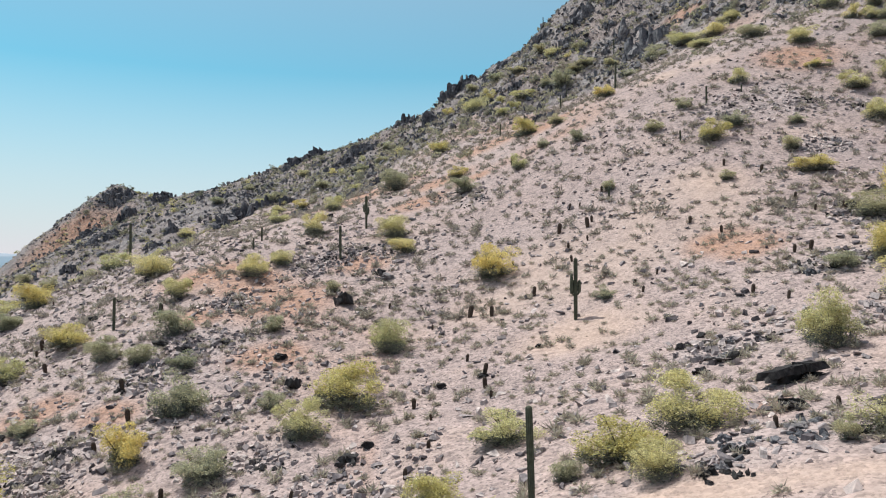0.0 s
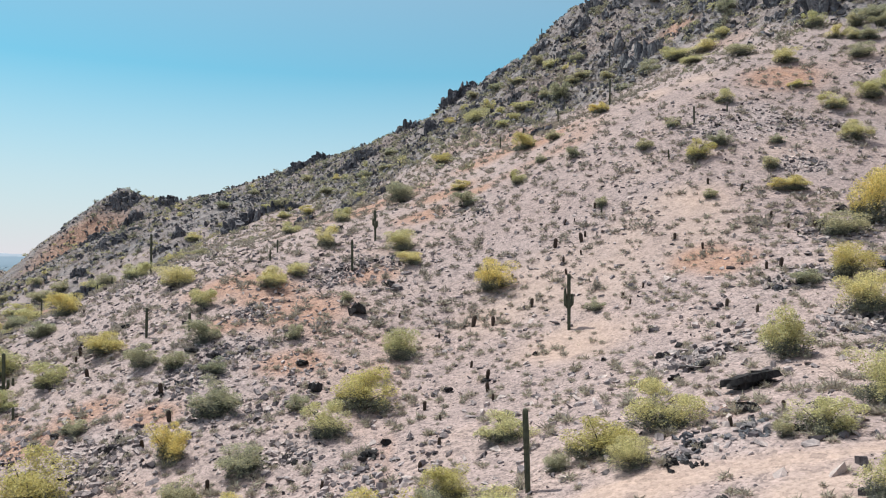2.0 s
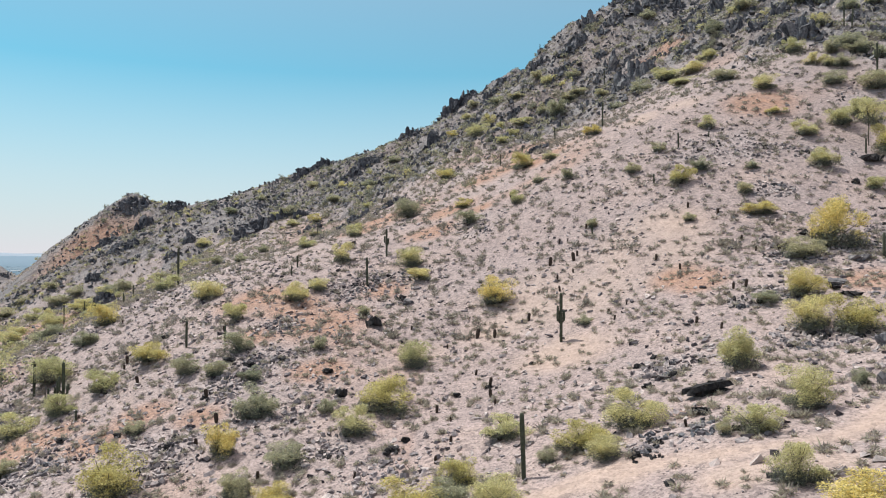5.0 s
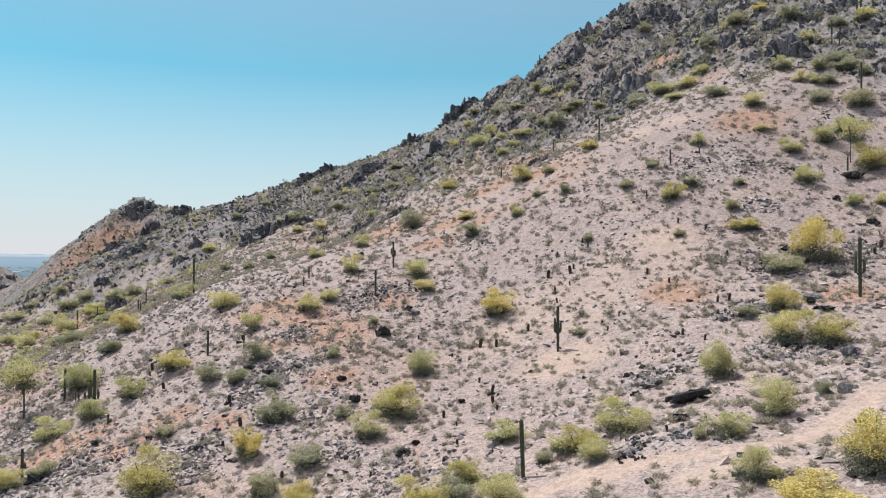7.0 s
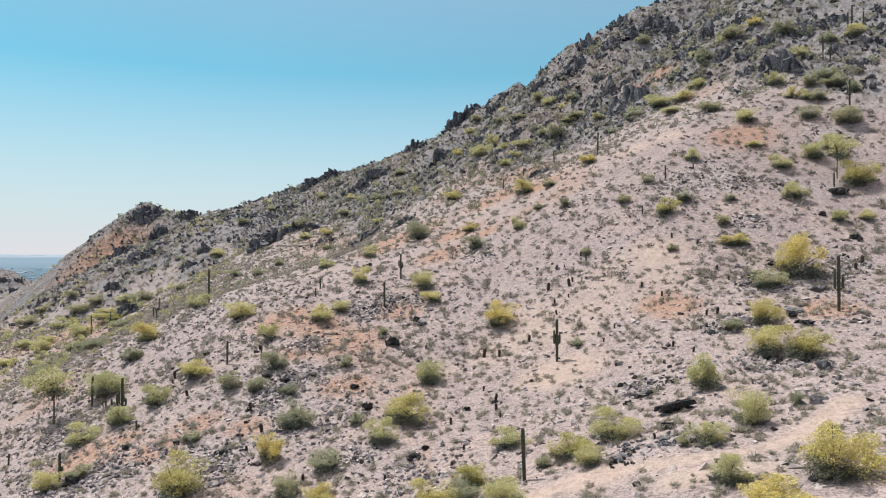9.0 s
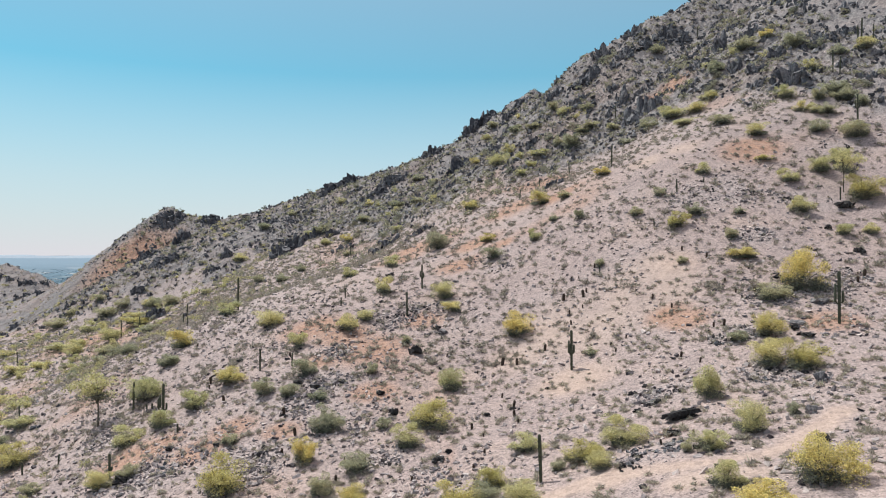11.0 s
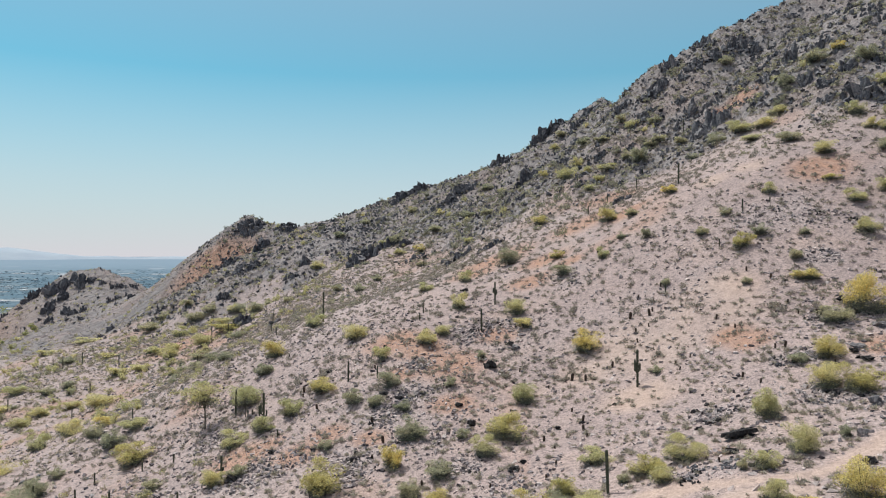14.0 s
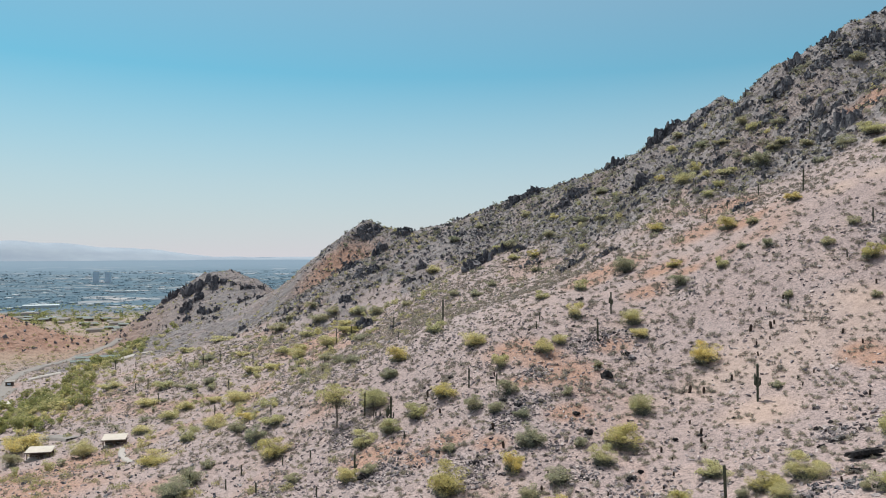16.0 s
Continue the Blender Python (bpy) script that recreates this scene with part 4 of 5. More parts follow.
CLIFF_CRAGS = [
    (-424.8, 572.1, 9.3, 13.9), (-419.7, 577.7, 8.1, 10.5), (-406.6, 572.9, 9.2, 9.2), (-401.3, 578.2, 8, 5.7),
    (-427.4, 566.7, 8.1, 12.7), (-409.9, 551.7, 7.9, 9), (-447.4, 586.7, 7.2, 8.4), (-458.9, 590.2, 6.1, 8.5),
    (-457.6, 580.8, 6, 8.4), (-460.9, 576.5, 6, 9.6), (-411.7, 533, 9.9, 9.9), (-414.2, 542.9, 5.6, 7.8),
]
BUTTE_CRAGS = [
    (-387.8, 525.4, 6.4, 6.4), (-377.9, 520.7, 8.5, 6.3), (-374.9, 526.8, 5.3, 5.3), (-384.6, 571.9, 5.6, 4.5),
    (-369.3, 564.5, 5.5, 5.5), (-361.6, 565.7, 5.5, 4.4), (-355.7, 573, 5.5, 4.4), (-357.2, 538.1, 6.4, 4.2),
    (-356.3, 546.4, 6.4, 4.3), (-307.2, 483.2, 4.8, 3.8), (-252.5, 362.6, 3.8, 3.8), (-248.2, 346.1, 3.6, 2.2),
    (-211.8, 321.8, 3.3, 2), (-207.8, 340.1, 5.5, 2.7), (-195.4, 329.8, 4, 2), (-462.4, 539.4, 6.9, 6.9),
    (-465.1, 552.7, 4.7, 4.7), (-323.4, 446.4, 3.7, 3.7), (-397.4, 515.7, 5.3, 4.3),
]
# ---- rock outcrops ----
def build_crags():
    rng = np.random.default_rng(21)
    for x, y, w, h in CRAGS_A + CRAGS_B + CRAGS_C:
        h = h * (0.8 if x < -105 else 0.95 if y < 300 else 1.0)
        if x < -105:
            kind = "weathered dark rock outcrop on a rocky knob", "crags on the knob and butte"
        elif x > 28 and y < 300:
            kind = "steep dark fins of rock below the summit", "crags below the summit"
        else:
            kind = "dark grey jagged rock outcrop on the ridge crest", "crags along the ridge"
        outcrop(x, y, w, h, rng, CRAG if x > 28 else CREST_ROCK, *kind, int(np.clip(13 + w * 1.6, 16, 44)), rng.uniform(-20, 20))
    for x, y, w, h in CLIFF_CRAGS + BUTTE_CRAGS:
        outcrop(x, y, w * 1.25, h * 1.3, rng, CREST_ROCK, "weathered dark rock outcrop on a rocky knob", "crags on the knob and butte", 14, rng.uniform(-20, 20))


build_crags()


def small_crags():
    """The broken rock between the named crags, along the ridge and below the summit."""
    rng = np.random.default_rng(31)
    made = 0
    while made < 210:
        x, y = (rng.uniform(25, 125), rng.uniform(165, 268)) if made % 2 else (rng.uniform(-215, 60), rng.uniform(200, 450))
        rocky = land([x], [y])[1][0]
        if rng.uniform() > rocky * 1.1 - 0.2:
            continue
        made += 1
        w = rng.uniform(2.0, 7.5)
        outcrop(x, y, w, w * rng.uniform(0.28, 0.5), rng, CRAG, "small broken rock outcrop among ridge scrub", "small outcrops on the ridge", 8, rng.uniform(-30, 30))


small_crags()


def rubble():
    """Heaps of broken dark slabs in the stony patches."""
    rng = np.random.default_rng(33)
    for bx, by, r in STONY:
        if bx < -70:
            continue
        for _ in range(5 if bx > 10 and by < 90 else 3):
            x, y = bx + rng.normal(0, r * 0.7), by + rng.normal(0, r * 0.5)
            w = rng.uniform(1.6, 3.2)
            outcrop(x, y, w, rng.uniform(0.35, 0.7), rng, DARK_ROCK if rng.uniform() < 0.5 else CRAG, "heap of broken dark slabs on the slope", "rock heaps", 9, rng.uniform(0, 360), "rock_heap")


rubble()


def boulder(x, y, w, h, rng, material, label):
    """A broken block: a few sharp pieces of rock wedged together, set in the soil."""
    pieces, w, h = [], w * 0.74, h * 0.8
    for k in range(8):
        v, f = BLOCKS[rng.integers(30)]
        q = 0.85 if k < 2 else rng.uniform(0.3, 0.6)
        at = (rng.normal(0, 0.1 if k < 2 else 0.28) * w, rng.normal(0, 0.1 if k < 2 else 0.22) * w, h * (0.32 if k < 2 else rng.uniform(0.0, 0.45)))
        pieces.append(((v * (w * q, w * 0.8 * q, h * 1.2 * q)) @ turn(rng.normal(0, 0.25), rng.normal(0, 0.25), rng.uniform(0, 6.28)).T + at, f))
    vs, fs = joined(pieces)
    ob = new("boulder", mesh_of("boulder", vs, fs, material))
    ob.matrix_basis = pose(x, y, ground_z(x, y), 0, 0, rng.uniform(0, 360))
    return tagged(ob, label, "boulder", "boulders on the slope")


rng = np.random.default_rng(44)
for x, y, w, h in DARK_BOULDERS_A + DARK_BOULDERS_B:
    boulder(x, y, w, h, rng, DARK_ROCK, "dark varnished boulder resting on the stony slope")
for x, y, w, h in PALE_BOULDERS:
    boulder(x, y, w, h, rng, GREY_ROCK, "pale grey block of rock half sunk in the slope")


def overhang_slab(x, y):
    """A long tilted slab with a shadowed hollow under its lower edge."""
    base = new("rock_slab")
    base.matrix_basis = pose(x, y, ground_z(x, y), 0, 0, 6)
    rng = np.random.default_rng(9)
    pieces = []
    for k, (dx, dy, dz, w, d, h, ry) in enumerate(((-1.2, -0.15, 0.62, 2.3, 1.9, 0.6, -13), (0.0, 0.0, 0.95, 2.9, 2.1, 0.75, -10), (1.25, 0.1, 1.15, 2.4, 2.0, 0.7, -6), (0.5, 0.5, 0.6, 4.2, 1.4, 1.3, -8))):
        v, f = PLATES[2 + 3 * k]
        pieces.append(((v * (w * 1.1, d, h * 0.8)) @ turn(radians(-6), radians(ry), 0.12 * k).T + (dx, dy, dz * 0.78), f))
    vs, fs = joined(pieces)
    part("capstone", mesh_of("capstone", vs, fs, DARK_ROCK), base, "black overhanging capstone")
    pieces = []
    for k in range(9):
        v, f = BLOCKS[k]
        s = rng.uniform(0.4, 0.9)
        pieces.append((v * (s * 1.4, s, s * 0.6) + (rng.uniform(-1.9, 1.7), rng.uniform(-0.7, 0.3), rng.uniform(0.0, 0.35)), f))
    vs, fs = joined(pieces)
    part("footing", mesh_of("footing", vs, fs, DARK_ROCK), base, "broken dark rock under the capstone")
    tagged(base, "long black rock slab overhanging a hollow in the slope", "rock slab")


overhang_slab(21.7, 45.9)


# ---- plants ----
def unit_crown(rng, lobes, leaves, size, low=0.0):
    """Leaf clumps of a bush one unit wide and high: stems of uneven height, each with its own clumps of fine blades, and gaps between."""
    stems = max(3, min(6, lobes // 5))
    cs = []
    for k in range(stems):
        a, r = 6.28 * (k + rng.uniform(-0.35, 0.35)) / stems, rng.uniform(0.12, 0.34) if k else 0.05
        top = rng.uniform(0.6, 0.95) * (1.05 - 0.8 * r)
        for _ in range(max(2, lobes // stems)):
            s = rng.uniform(0.15, 1.0)
            q = rng.uniform(0.1, 0.175)
            cs.append((r * (0.45 + 0.75 * s) * math.cos(a) + rng.normal(0, 0.055), r * (0.45 + 0.75 * s) * math.sin(a) + rng.normal(0, 0.055), max(q * 0.6, top * s - q * 0.5), q))
    cs = np.array(cs)
    who = rng.integers(0, len(cs), leaves)
    d = rng.normal(0, 1, (leaves, 3))
    d /= np.linalg.norm(d, axis=1, keepdims=True)
    r = cs[who, 3] * rng.uniform(0.25, 1.0, leaves) ** 0.5
    p = cs[who, :3] + d * r[:, None]
    keep = (np.sin(p[:, 0] * 23 + 3 * who) * np.sin(p[:, 1] * 19) * np.sin(p[:, 2] * 27 + who)) > -0.4
    ok = keep & (p[:, 2] > 0.0)
    p, d = p[ok], d[ok]
    fit = np.array([0.96 / np.ptp(p[:, 0]), 0.96 / np.ptp(p[:, 1]), (1.0 - low) / p[:, 2].max()])
    p = p * fit + (0, 0, low)
    cs = cs * (*fit, 1) + (0, 0, low, 0)
    m = len(p)
    a = rng.normal(0, 1, (m, 3)) + 0.8 * d + (0, 0, 0.35)
    a /= np.linalg.norm(a, axis=1, keepdims=True)
    b = np.cross(a, rng.normal(0, 1, (m, 3)))
    b /= np.linalg.norm(b, axis=1, keepdims=True)
    s = size * rng.uniform(0.6, 1.5, (m, 1))
    verts = np.stack([p - a * s, p + a * s * 0.7 - b * s * 0.6, p + a * s * 0.7 + b * s * 0.6], 1).reshape(-1, 3)
    return verts, np.arange(3 * m).reshape(-1, 3), cs


def unit_limbs(rng, cs, thick=0.018, fork=0.0):
    """Tapered limbs that part at the foot and fork on the way to each lobe."""
    verts, faces = [Vector((0, 0, -0.05))], []

    def grow(points, radii, sides, root):
        v, f = tube(points, radii, sides, False)
        n = len(verts)
        verts.extend(v)
        faces.extend(tuple(q + n for q in face) for face in f)
        faces.extend((root, n + k, n + (k + 1) % sides) for k in range(sides))
        return n

    root = 0
    if fork:
        root = grow([(0, 0, -0.05), (0.01, 0, fork * 0.5), (0, 0.01, fork)], [thick * 1.7, thick * 1.4, thick * 1.2], 6, 0) + 12
    for c in cs:
        start = Vector((0, 0, fork if fork else -0.03)) + Vector(rng.normal(0, 0.012, 3))
        end = Vector(c[:3])
        mid = start.lerp(end, 0.5) + Vector((*(np.array(c[:2]) * -0.12), 0.04))
        n = grow([start, mid, end, end + (end - mid) * 0.35], [thick, thick * 0.7, thick * 0.4, thick * 0.12], 4, root)
        tip = mid + Vector(rng.normal(0, 0.11, 3)) + Vector((0, 0, 0.1))
        grow([mid, mid.lerp(tip, 0.5), tip], [thick * 0.45, thick * 0.3, thick * 0.1], 3, n + 4)
    return verts, faces


class Bushes:
    """Some shapes of one kind of bush, copied to where they stand."""

    def __init__(self, name, leaf, seed, shapes=4, lobes=9, leaves=1500, size=0.03, fork=0.0):
        rng = np.random.default_rng(seed)
        self.name, self.rng, self.k, self.kinds, self.first = name, rng, 0, [], {}
        for _ in range(shapes):
            v, f, cs = unit_crown(rng, lobes, leaves, size, fork)
            lv, lf = unit_limbs(rng, cs[rng.permutation(len(cs))[:10]], 0.013, fork)
            blades = v.reshape(-1, 3, 3)
            mid = blades.mean(1)
            # low and inner blades get the darker tone that stands for shade
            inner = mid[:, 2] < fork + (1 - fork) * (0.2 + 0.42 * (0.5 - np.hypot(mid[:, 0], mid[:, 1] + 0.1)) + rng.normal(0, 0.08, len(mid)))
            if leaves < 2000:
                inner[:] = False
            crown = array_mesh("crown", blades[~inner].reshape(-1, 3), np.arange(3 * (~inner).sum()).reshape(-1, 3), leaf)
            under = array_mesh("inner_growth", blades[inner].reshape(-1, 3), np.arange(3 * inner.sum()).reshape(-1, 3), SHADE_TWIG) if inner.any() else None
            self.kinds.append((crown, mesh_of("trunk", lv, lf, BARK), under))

    def put(self, x, y, width, height, label, category, group):
        i = self.k % len(self.kinds)
        self.k += 1
        depth = width * self.rng.uniform(0.7, 1.1)
        m = pose(x, y, ground_z(x, y) - 0.03 * height, 0, 0, self.rng.uniform(-35, 35) + 180 * self.rng.integers(2)) @ Matrix.Diagonal((width, depth, height, 1))
        if i in self.first:
            ob = copy_thing(self.first[i], m)
            ob.matrix_basis = m
        else:
            ob = new(self.name)
            crown, limbs, under = self.kinds[i]
            part("crown", crown, ob)
            part("trunk", limbs, ob, "thin forked grey-brown trunk")
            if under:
                part("inner_growth", under, ob, "grey-green inner growth with shade painted dark into it")
            ob.matrix_basis = m
            self.first[i] = ob
        return tagged(ob, label, category, group)


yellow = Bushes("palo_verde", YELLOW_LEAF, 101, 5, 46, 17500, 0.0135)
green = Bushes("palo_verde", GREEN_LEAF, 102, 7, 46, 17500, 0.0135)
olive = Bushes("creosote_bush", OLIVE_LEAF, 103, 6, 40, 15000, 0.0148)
for x, y, w, h in YELLOW_A + YELLOW_B:
    yellow.put(x, y, w * 1.1, h * 0.92, "yellow flowering palo verde bush on stony ground", "bush", "palo verdes")
for x, y, w, h in GREEN_A + GREEN_B + GREEN_C + GREEN_D:
    green.put(x, y, w * 1.1, h * 0.92, "yellow-green palo verde bush on stony ground", "bush", "palo verdes")
for x, y, w, h in OLIVE_A + OLIVE_B + OLIVE_C + OLIVE_D:
    olive.put(x, y, w * 1.1, h * 0.92, "grey-olive creosote bush on the slope", "bush", "creosote bushes")
standing = Bushes("palo_verde", GREEN_LEAF, 104, 3, 15, 4000, 0.019, 0.45)
for x, y, w, h in TREES:
    standing.put(x, y, w, h, "small palo verde tree with a bare trunk", "tree", "palo verdes")


def ridge_scrub():
    rng = np.random.default_rng(77)
    scrub = Bushes("ridge_shrub", RIDGE_LEAF, 105, 4, 15, 700, 0.046)
    bright = Bushes("ridge_shrub", GREEN_LEAF, 106, 3, 15, 700, 0.046)
    made = 0
    while made < 290:
        x, y = rng.uniform(-225, 125), rng.uniform(150, 452)
        z, rocky, _ = (v[0] for v in land([x], [y]))
        if rocky < (0.12 if x > 20 else 0.4) or (x > 45 and y > 280) or rng.uniform() > 0.55 + 0.8 * float(fbm(np.array([x]), np.array([y]), 40, 78)[0]):
            continue
        made += 1
        w = rng.uniform(1.8, 4.6)
        if rng.uniform() < 0.72:
            scrub.put(x, y, w, w * rng.uniform(0.5, 0.8), "grey-green shrub between rocks on the ridge", "bush", "shrubs on the ridge")
        else:
            bright.put(x, y, w, w * rng.uniform(0.5, 0.8), "yellow-green shrub between rocks on the ridge", "bush", "shrubs on the ridge")


ridge_scrub()


def ribbed_column(h, r, ribs=13, rings=9, bulge=0.08):
    """Verts and faces of a fluted stem with a domed top."""
    verts, faces, n = [], [], 2 * ribs
    cap = min(1.1 * r, 0.4 * h)
    levels = [(h - cap) * i / rings for i in range(rings + 1)] + [h - cap + cap * math.sin(a) for a in (0.45, 0.85, 1.2, 1.45)]
    for z in levels:
        t = z / h
        rad = r * (0.86 + bulge * math.sin(math.pi * t) + 0.1 * t) * math.sqrt(max(0.012, 1 - (max(0.0, z - h + cap) / cap) ** 2))
        for s in range(n):
            q = rad * (1.0 if s % 2 else 0.82)
            w = 2 * math.pi * s / n
            verts.append((q * math.cos(w), q * math.sin(w), z))
    for i in range(len(levels) - 1):
        for s in range(n):
            k = (s + 1) % n
            faces.append((i * n + s, i * n + k, (i + 1) * n + k, (i + 1) * n + s))
    faces.append(tuple(range((len(levels) - 1) * n, len(levels) * n)))
    return verts, faces


def bent_arm(side, z, reach, rise, r):
    """An arm that leaves the stem, turns up and rises."""
    c, s = math.cos(side), math.sin(side)
    line = [(0, z), (reach * 0.6, z - 0.02), (reach * 0.95, z + 0.16), (reach, z + 0.45), (reach, z + rise * 0.75), (reach, z + rise * 0.95), (reach, z + rise)]
    rad = [r * 0.75, r * 0.85, r, r * 1.05, r, r * 0.85, r * 0.3]
    return tube([(c * d, s * d, q) for d, q in line], rad, 12)


def saguaro(x, y, h, arms, label, lean=(0, 0)):
    ob = new("saguaro")
    ob.matrix_basis = pose(x, y, ground_z(x, y) - 0.12, lean[0], lean[1], 0)
    r = 0.12 + 0.013 * h
    v, f = ribbed_column(h + 0.12, r)
    part("stem", mesh_of("stem", v, f, CACTUS), ob)
    for side, z, reach, rise in arms:
        v, f = bent_arm(radians(side), z * h, reach, rise * h, r * 0.8)
        part("arm", mesh_of("arm", v, f, CACTUS, True), ob)
    return tagged(ob, label, "cactus", "saguaros")


ARMS = [
    [(175, 0.42, 0.4, 0.34), (5, 0.44, 0.38, 0.22), (80, 0.4, 0.36, 0.3), (120, 0.46, 0.4, 0.2)],
    [(180, 0.4, 0.55, 0.38), (0, 0.42, 0.55, 0.22)],
    [(175, 0.5, 0.36, 0.26), (10, 0.45, 0.34, 0.24)],
    [(180, 0.3, 0.8, 0.32), (215, 0.36, 0.5, 0.35), (10, 0.3, 0.5, 0.2)],
    [(0, 0.42, 0.34, 0.16)],
    [(185, 0.5, 0.5, 0.3), (0, 0.55, 0.5, 0.25)],
]
for (x, y, h), arms in zip(ARMED, ARMS):
    saguaro(x, y, h, arms, "dark green saguaro cactus with upturned arms")
rng = np.random.default_rng(8)
for x, y, h in COLUMNS_A + COLUMNS_B:
    saguaro(x, y, h, (), "dark straight saguaro column without arms", (rng.normal(0, 1.2), rng.normal(0, 1.2)))


def barrels(rows):
    rng = np.random.default_rng(12)
    v, f = ribbed_column(1.0, 0.17, 10, 5, 0.2)
    me = mesh_of("barrel_cactus", v, f, BARREL)
    for x, y, h in rows:
        ob = new("barrel_cactus", me)
        ob.matrix_basis = pose(x, y, ground_z(x, y) - 0.08, rng.normal(4, 5), rng.normal(0, 5), rng.uniform(0, 360)) @ Matrix.Diagonal((h * 0.95, h * 0.95, h * 0.9 + 0.08, 1))
        tagged(ob, "short dark reddish barrel cactus among stones", "cactus", "barrel cacti")


barrels(BARRELS_A + BARRELS_B)


# ---- ground cover ----
def dry_shrub_arrays(x, y, z, s, rng, twigs):
    """Thin blades of many low dry shrubs, each a loose dome, in one pair of arrays."""
    n = len(x)
    a = rng.uniform(0, 6.28, (n, twigs))
    up = np.arcsin(rng.uniform(0.05, 1.0, (n, twigs)))
    d = np.stack([np.cos(a) * np.cos(up), np.sin(a) * np.cos(up), np.sin(up) * 0.85], -1)
    ln = s[:, None] * rng.uniform(0.35, 0.72, (n, twigs))
    foot = np.stack([x, y, z], -1)[:, None, :] + d * (ln * rng.uniform(0.25, 0.7, (n, twigs)))[..., None]
    way = d + rng.normal(0, 0.5, d.shape)
    tip = foot + way * ln[..., None] * 0.45
    side = np.cross(way, rng.normal(0, 1, d.shape))
    side /= np.linalg.norm(side, axis=-1, keepdims=True)
    wide = (s[:, None] * rng.uniform(0.035, 0.075, (n, twigs)) * (62 / twigs) ** 0.6)[..., None]
    v = np.stack([foot - side * wide, foot + side * wide, tip], 2).reshape(-1, 3)
    return v, np.arange(len(v)).reshape(-1, 3)


def cover_points(rng, n, x0, x1, y0, y1, weight):
    xs, ys = [], []
    while len(xs) < n:
        x, y = rng.uniform(x0, x1, 4000), rng.uniform(y0, y1, 4000)
        z, rocky, plain = land(x, y)
        ok = rng.uniform(0, 1, 4000) < weight(x, y, soil(x, y, rocky, plain))
        xs += list(x[ok])
        ys += list(y[ok])
    x, y = np.array(xs[:n]), np.array(ys[:n])
    return x, y, land(x, y)[0]


def shrub_weight(x, y, s):
    rust, pale, stony, valley, path = s
    return np.clip((0.55 + 0.45 * fbm(x, y, 12, 81)) * (1 - path) * (1 - 0.42 * pale), 0, 1)


def stone_weight(x, y, s):
    rust, pale, stony, valley, path = s
    return np.clip((0.28 + 0.9 * stony + 0.3 * fbm(x, y, 7, 91) - 0.45 * pale) * (1 - 0.85 * path), 0, 1)


def ground_cover():
    rng = np.random.default_rng(66)
    for n, x0, x1, y0, y1, lo, hi, twigs in ((4200, -75, 70, 20, 90, 0.4, 1.45, 84), (12000, -110, 112, 80, 320, 0.8, 2.0, 44), (3600, -230, 60, 160, 430, 0.9, 2.6, 20), (5000, -230, -70, 20, 260, 0.5, 1.5, 34), (13000, -470, -150, 200, 630, 0.8, 2.5, 11)):
        x, y, z = cover_points(rng, n, x0, x1, y0, y1, shrub_weight)
        v, f = dry_shrub_arrays(x, y, z, rng.uniform(lo, hi, n) * rng.uniform(0.6, 1.0, n), rng, twigs)
        tagged(new("dry_shrubs", array_mesh("dry_shrubs", v, f, DRY_TWIG if y0 < 70 else SLOPE_TWIG)), "low grey-brown dry shrubs scattered over the slope", "shrubs", kind="stuff")
    for n, x0, x1, y0, y1, lo, hi in ((15500, -78, 66, 20, 125, 0.2, 1.3), (7000, -110, 110, 120, 260, 0.4, 1.4), (3500, -230, 100, 200, 445, 0.8, 2.6), (9500, -230, -70, 20, 270, 0.35, 1.5), (3500, -235, -75, 60, 300, 0.61, 1.8), (2600, -480, -190, 190, 620, 0.7, 2.4)):
        x, y, z = cover_points(rng, n, x0, x1, y0, y1, stone_weight)
        size = lo + (hi - lo) * rng.uniform(0, 1, n) ** 2.8
        v, f = scatter_blocks(x, y, z, size, rng.uniform(0.14, 0.42, n), rng, 0.34, 0.22, True, 0.45)
        tagged(new("loose_stones", array_mesh("loose_stones", v, f, CRAG if lo > 0.6 else STONE)), "angular grey and dark stones strewn over the slope", "stones", kind="stuff")
    # dark slabs strewn thick over the stony patches
    n = 5500
    x, y, z = cover_points(rng, n, -75, 62, 40, 116, lambda x, y, s: smooth_step(0.8 * blobs(x, y, STONY) + 0.7 * fbm(x, y, 8, 93) + 0.3 * (x < 0) + 0.25 * blobs(x, y, STONY) * (x > 0), 0.3, 1.2))
    v, f = scatter_blocks(x, y, z, 0.25 + 0.85 * rng.uniform(0, 1, n) ** 2, rng.uniform(0.2, 0.5, n), rng, 0.35, 0.2, True, 0.35)
    tagged(new("sharp_stones", array_mesh("sharp_stones", v, f, STONE)), "sharp grey and black slabs of stone strewn over the slope", "stones", kind="stuff")
    # the broken rock of the ridge
    for n, x0, x1, y0, y1, lo, hi, least in ((14000, -110, 130, 140, 455, 0.45, 2.1, 0.2), (3000, -240, -90, 230, 470, 0.6, 2.6, 0.25), (900, -620, -300, 440, 620, 1.0, 3.6, 0.3)):
        x, y, z = cover_points(rng, n, x0, x1, y0, y1, lambda x, y, s: smooth_step(land(x, y)[1] + 0.8 * fbm(x, y, 16, 99), least + 0.1, least + 0.6))
        size = lo + (hi - lo) * rng.uniform(0, 1, n) ** 2.2
        v, f = scatter_blocks(x, y, z, size, rng.uniform(0.5, 1.3, n), rng, 0.4, 0.3)
        tagged(new("broken_rock", array_mesh("broken_rock", v, f, CRAG)), "broken dark slabs of rock heaped on the ridge", "rocks", kind="stuff")


ground_cover()


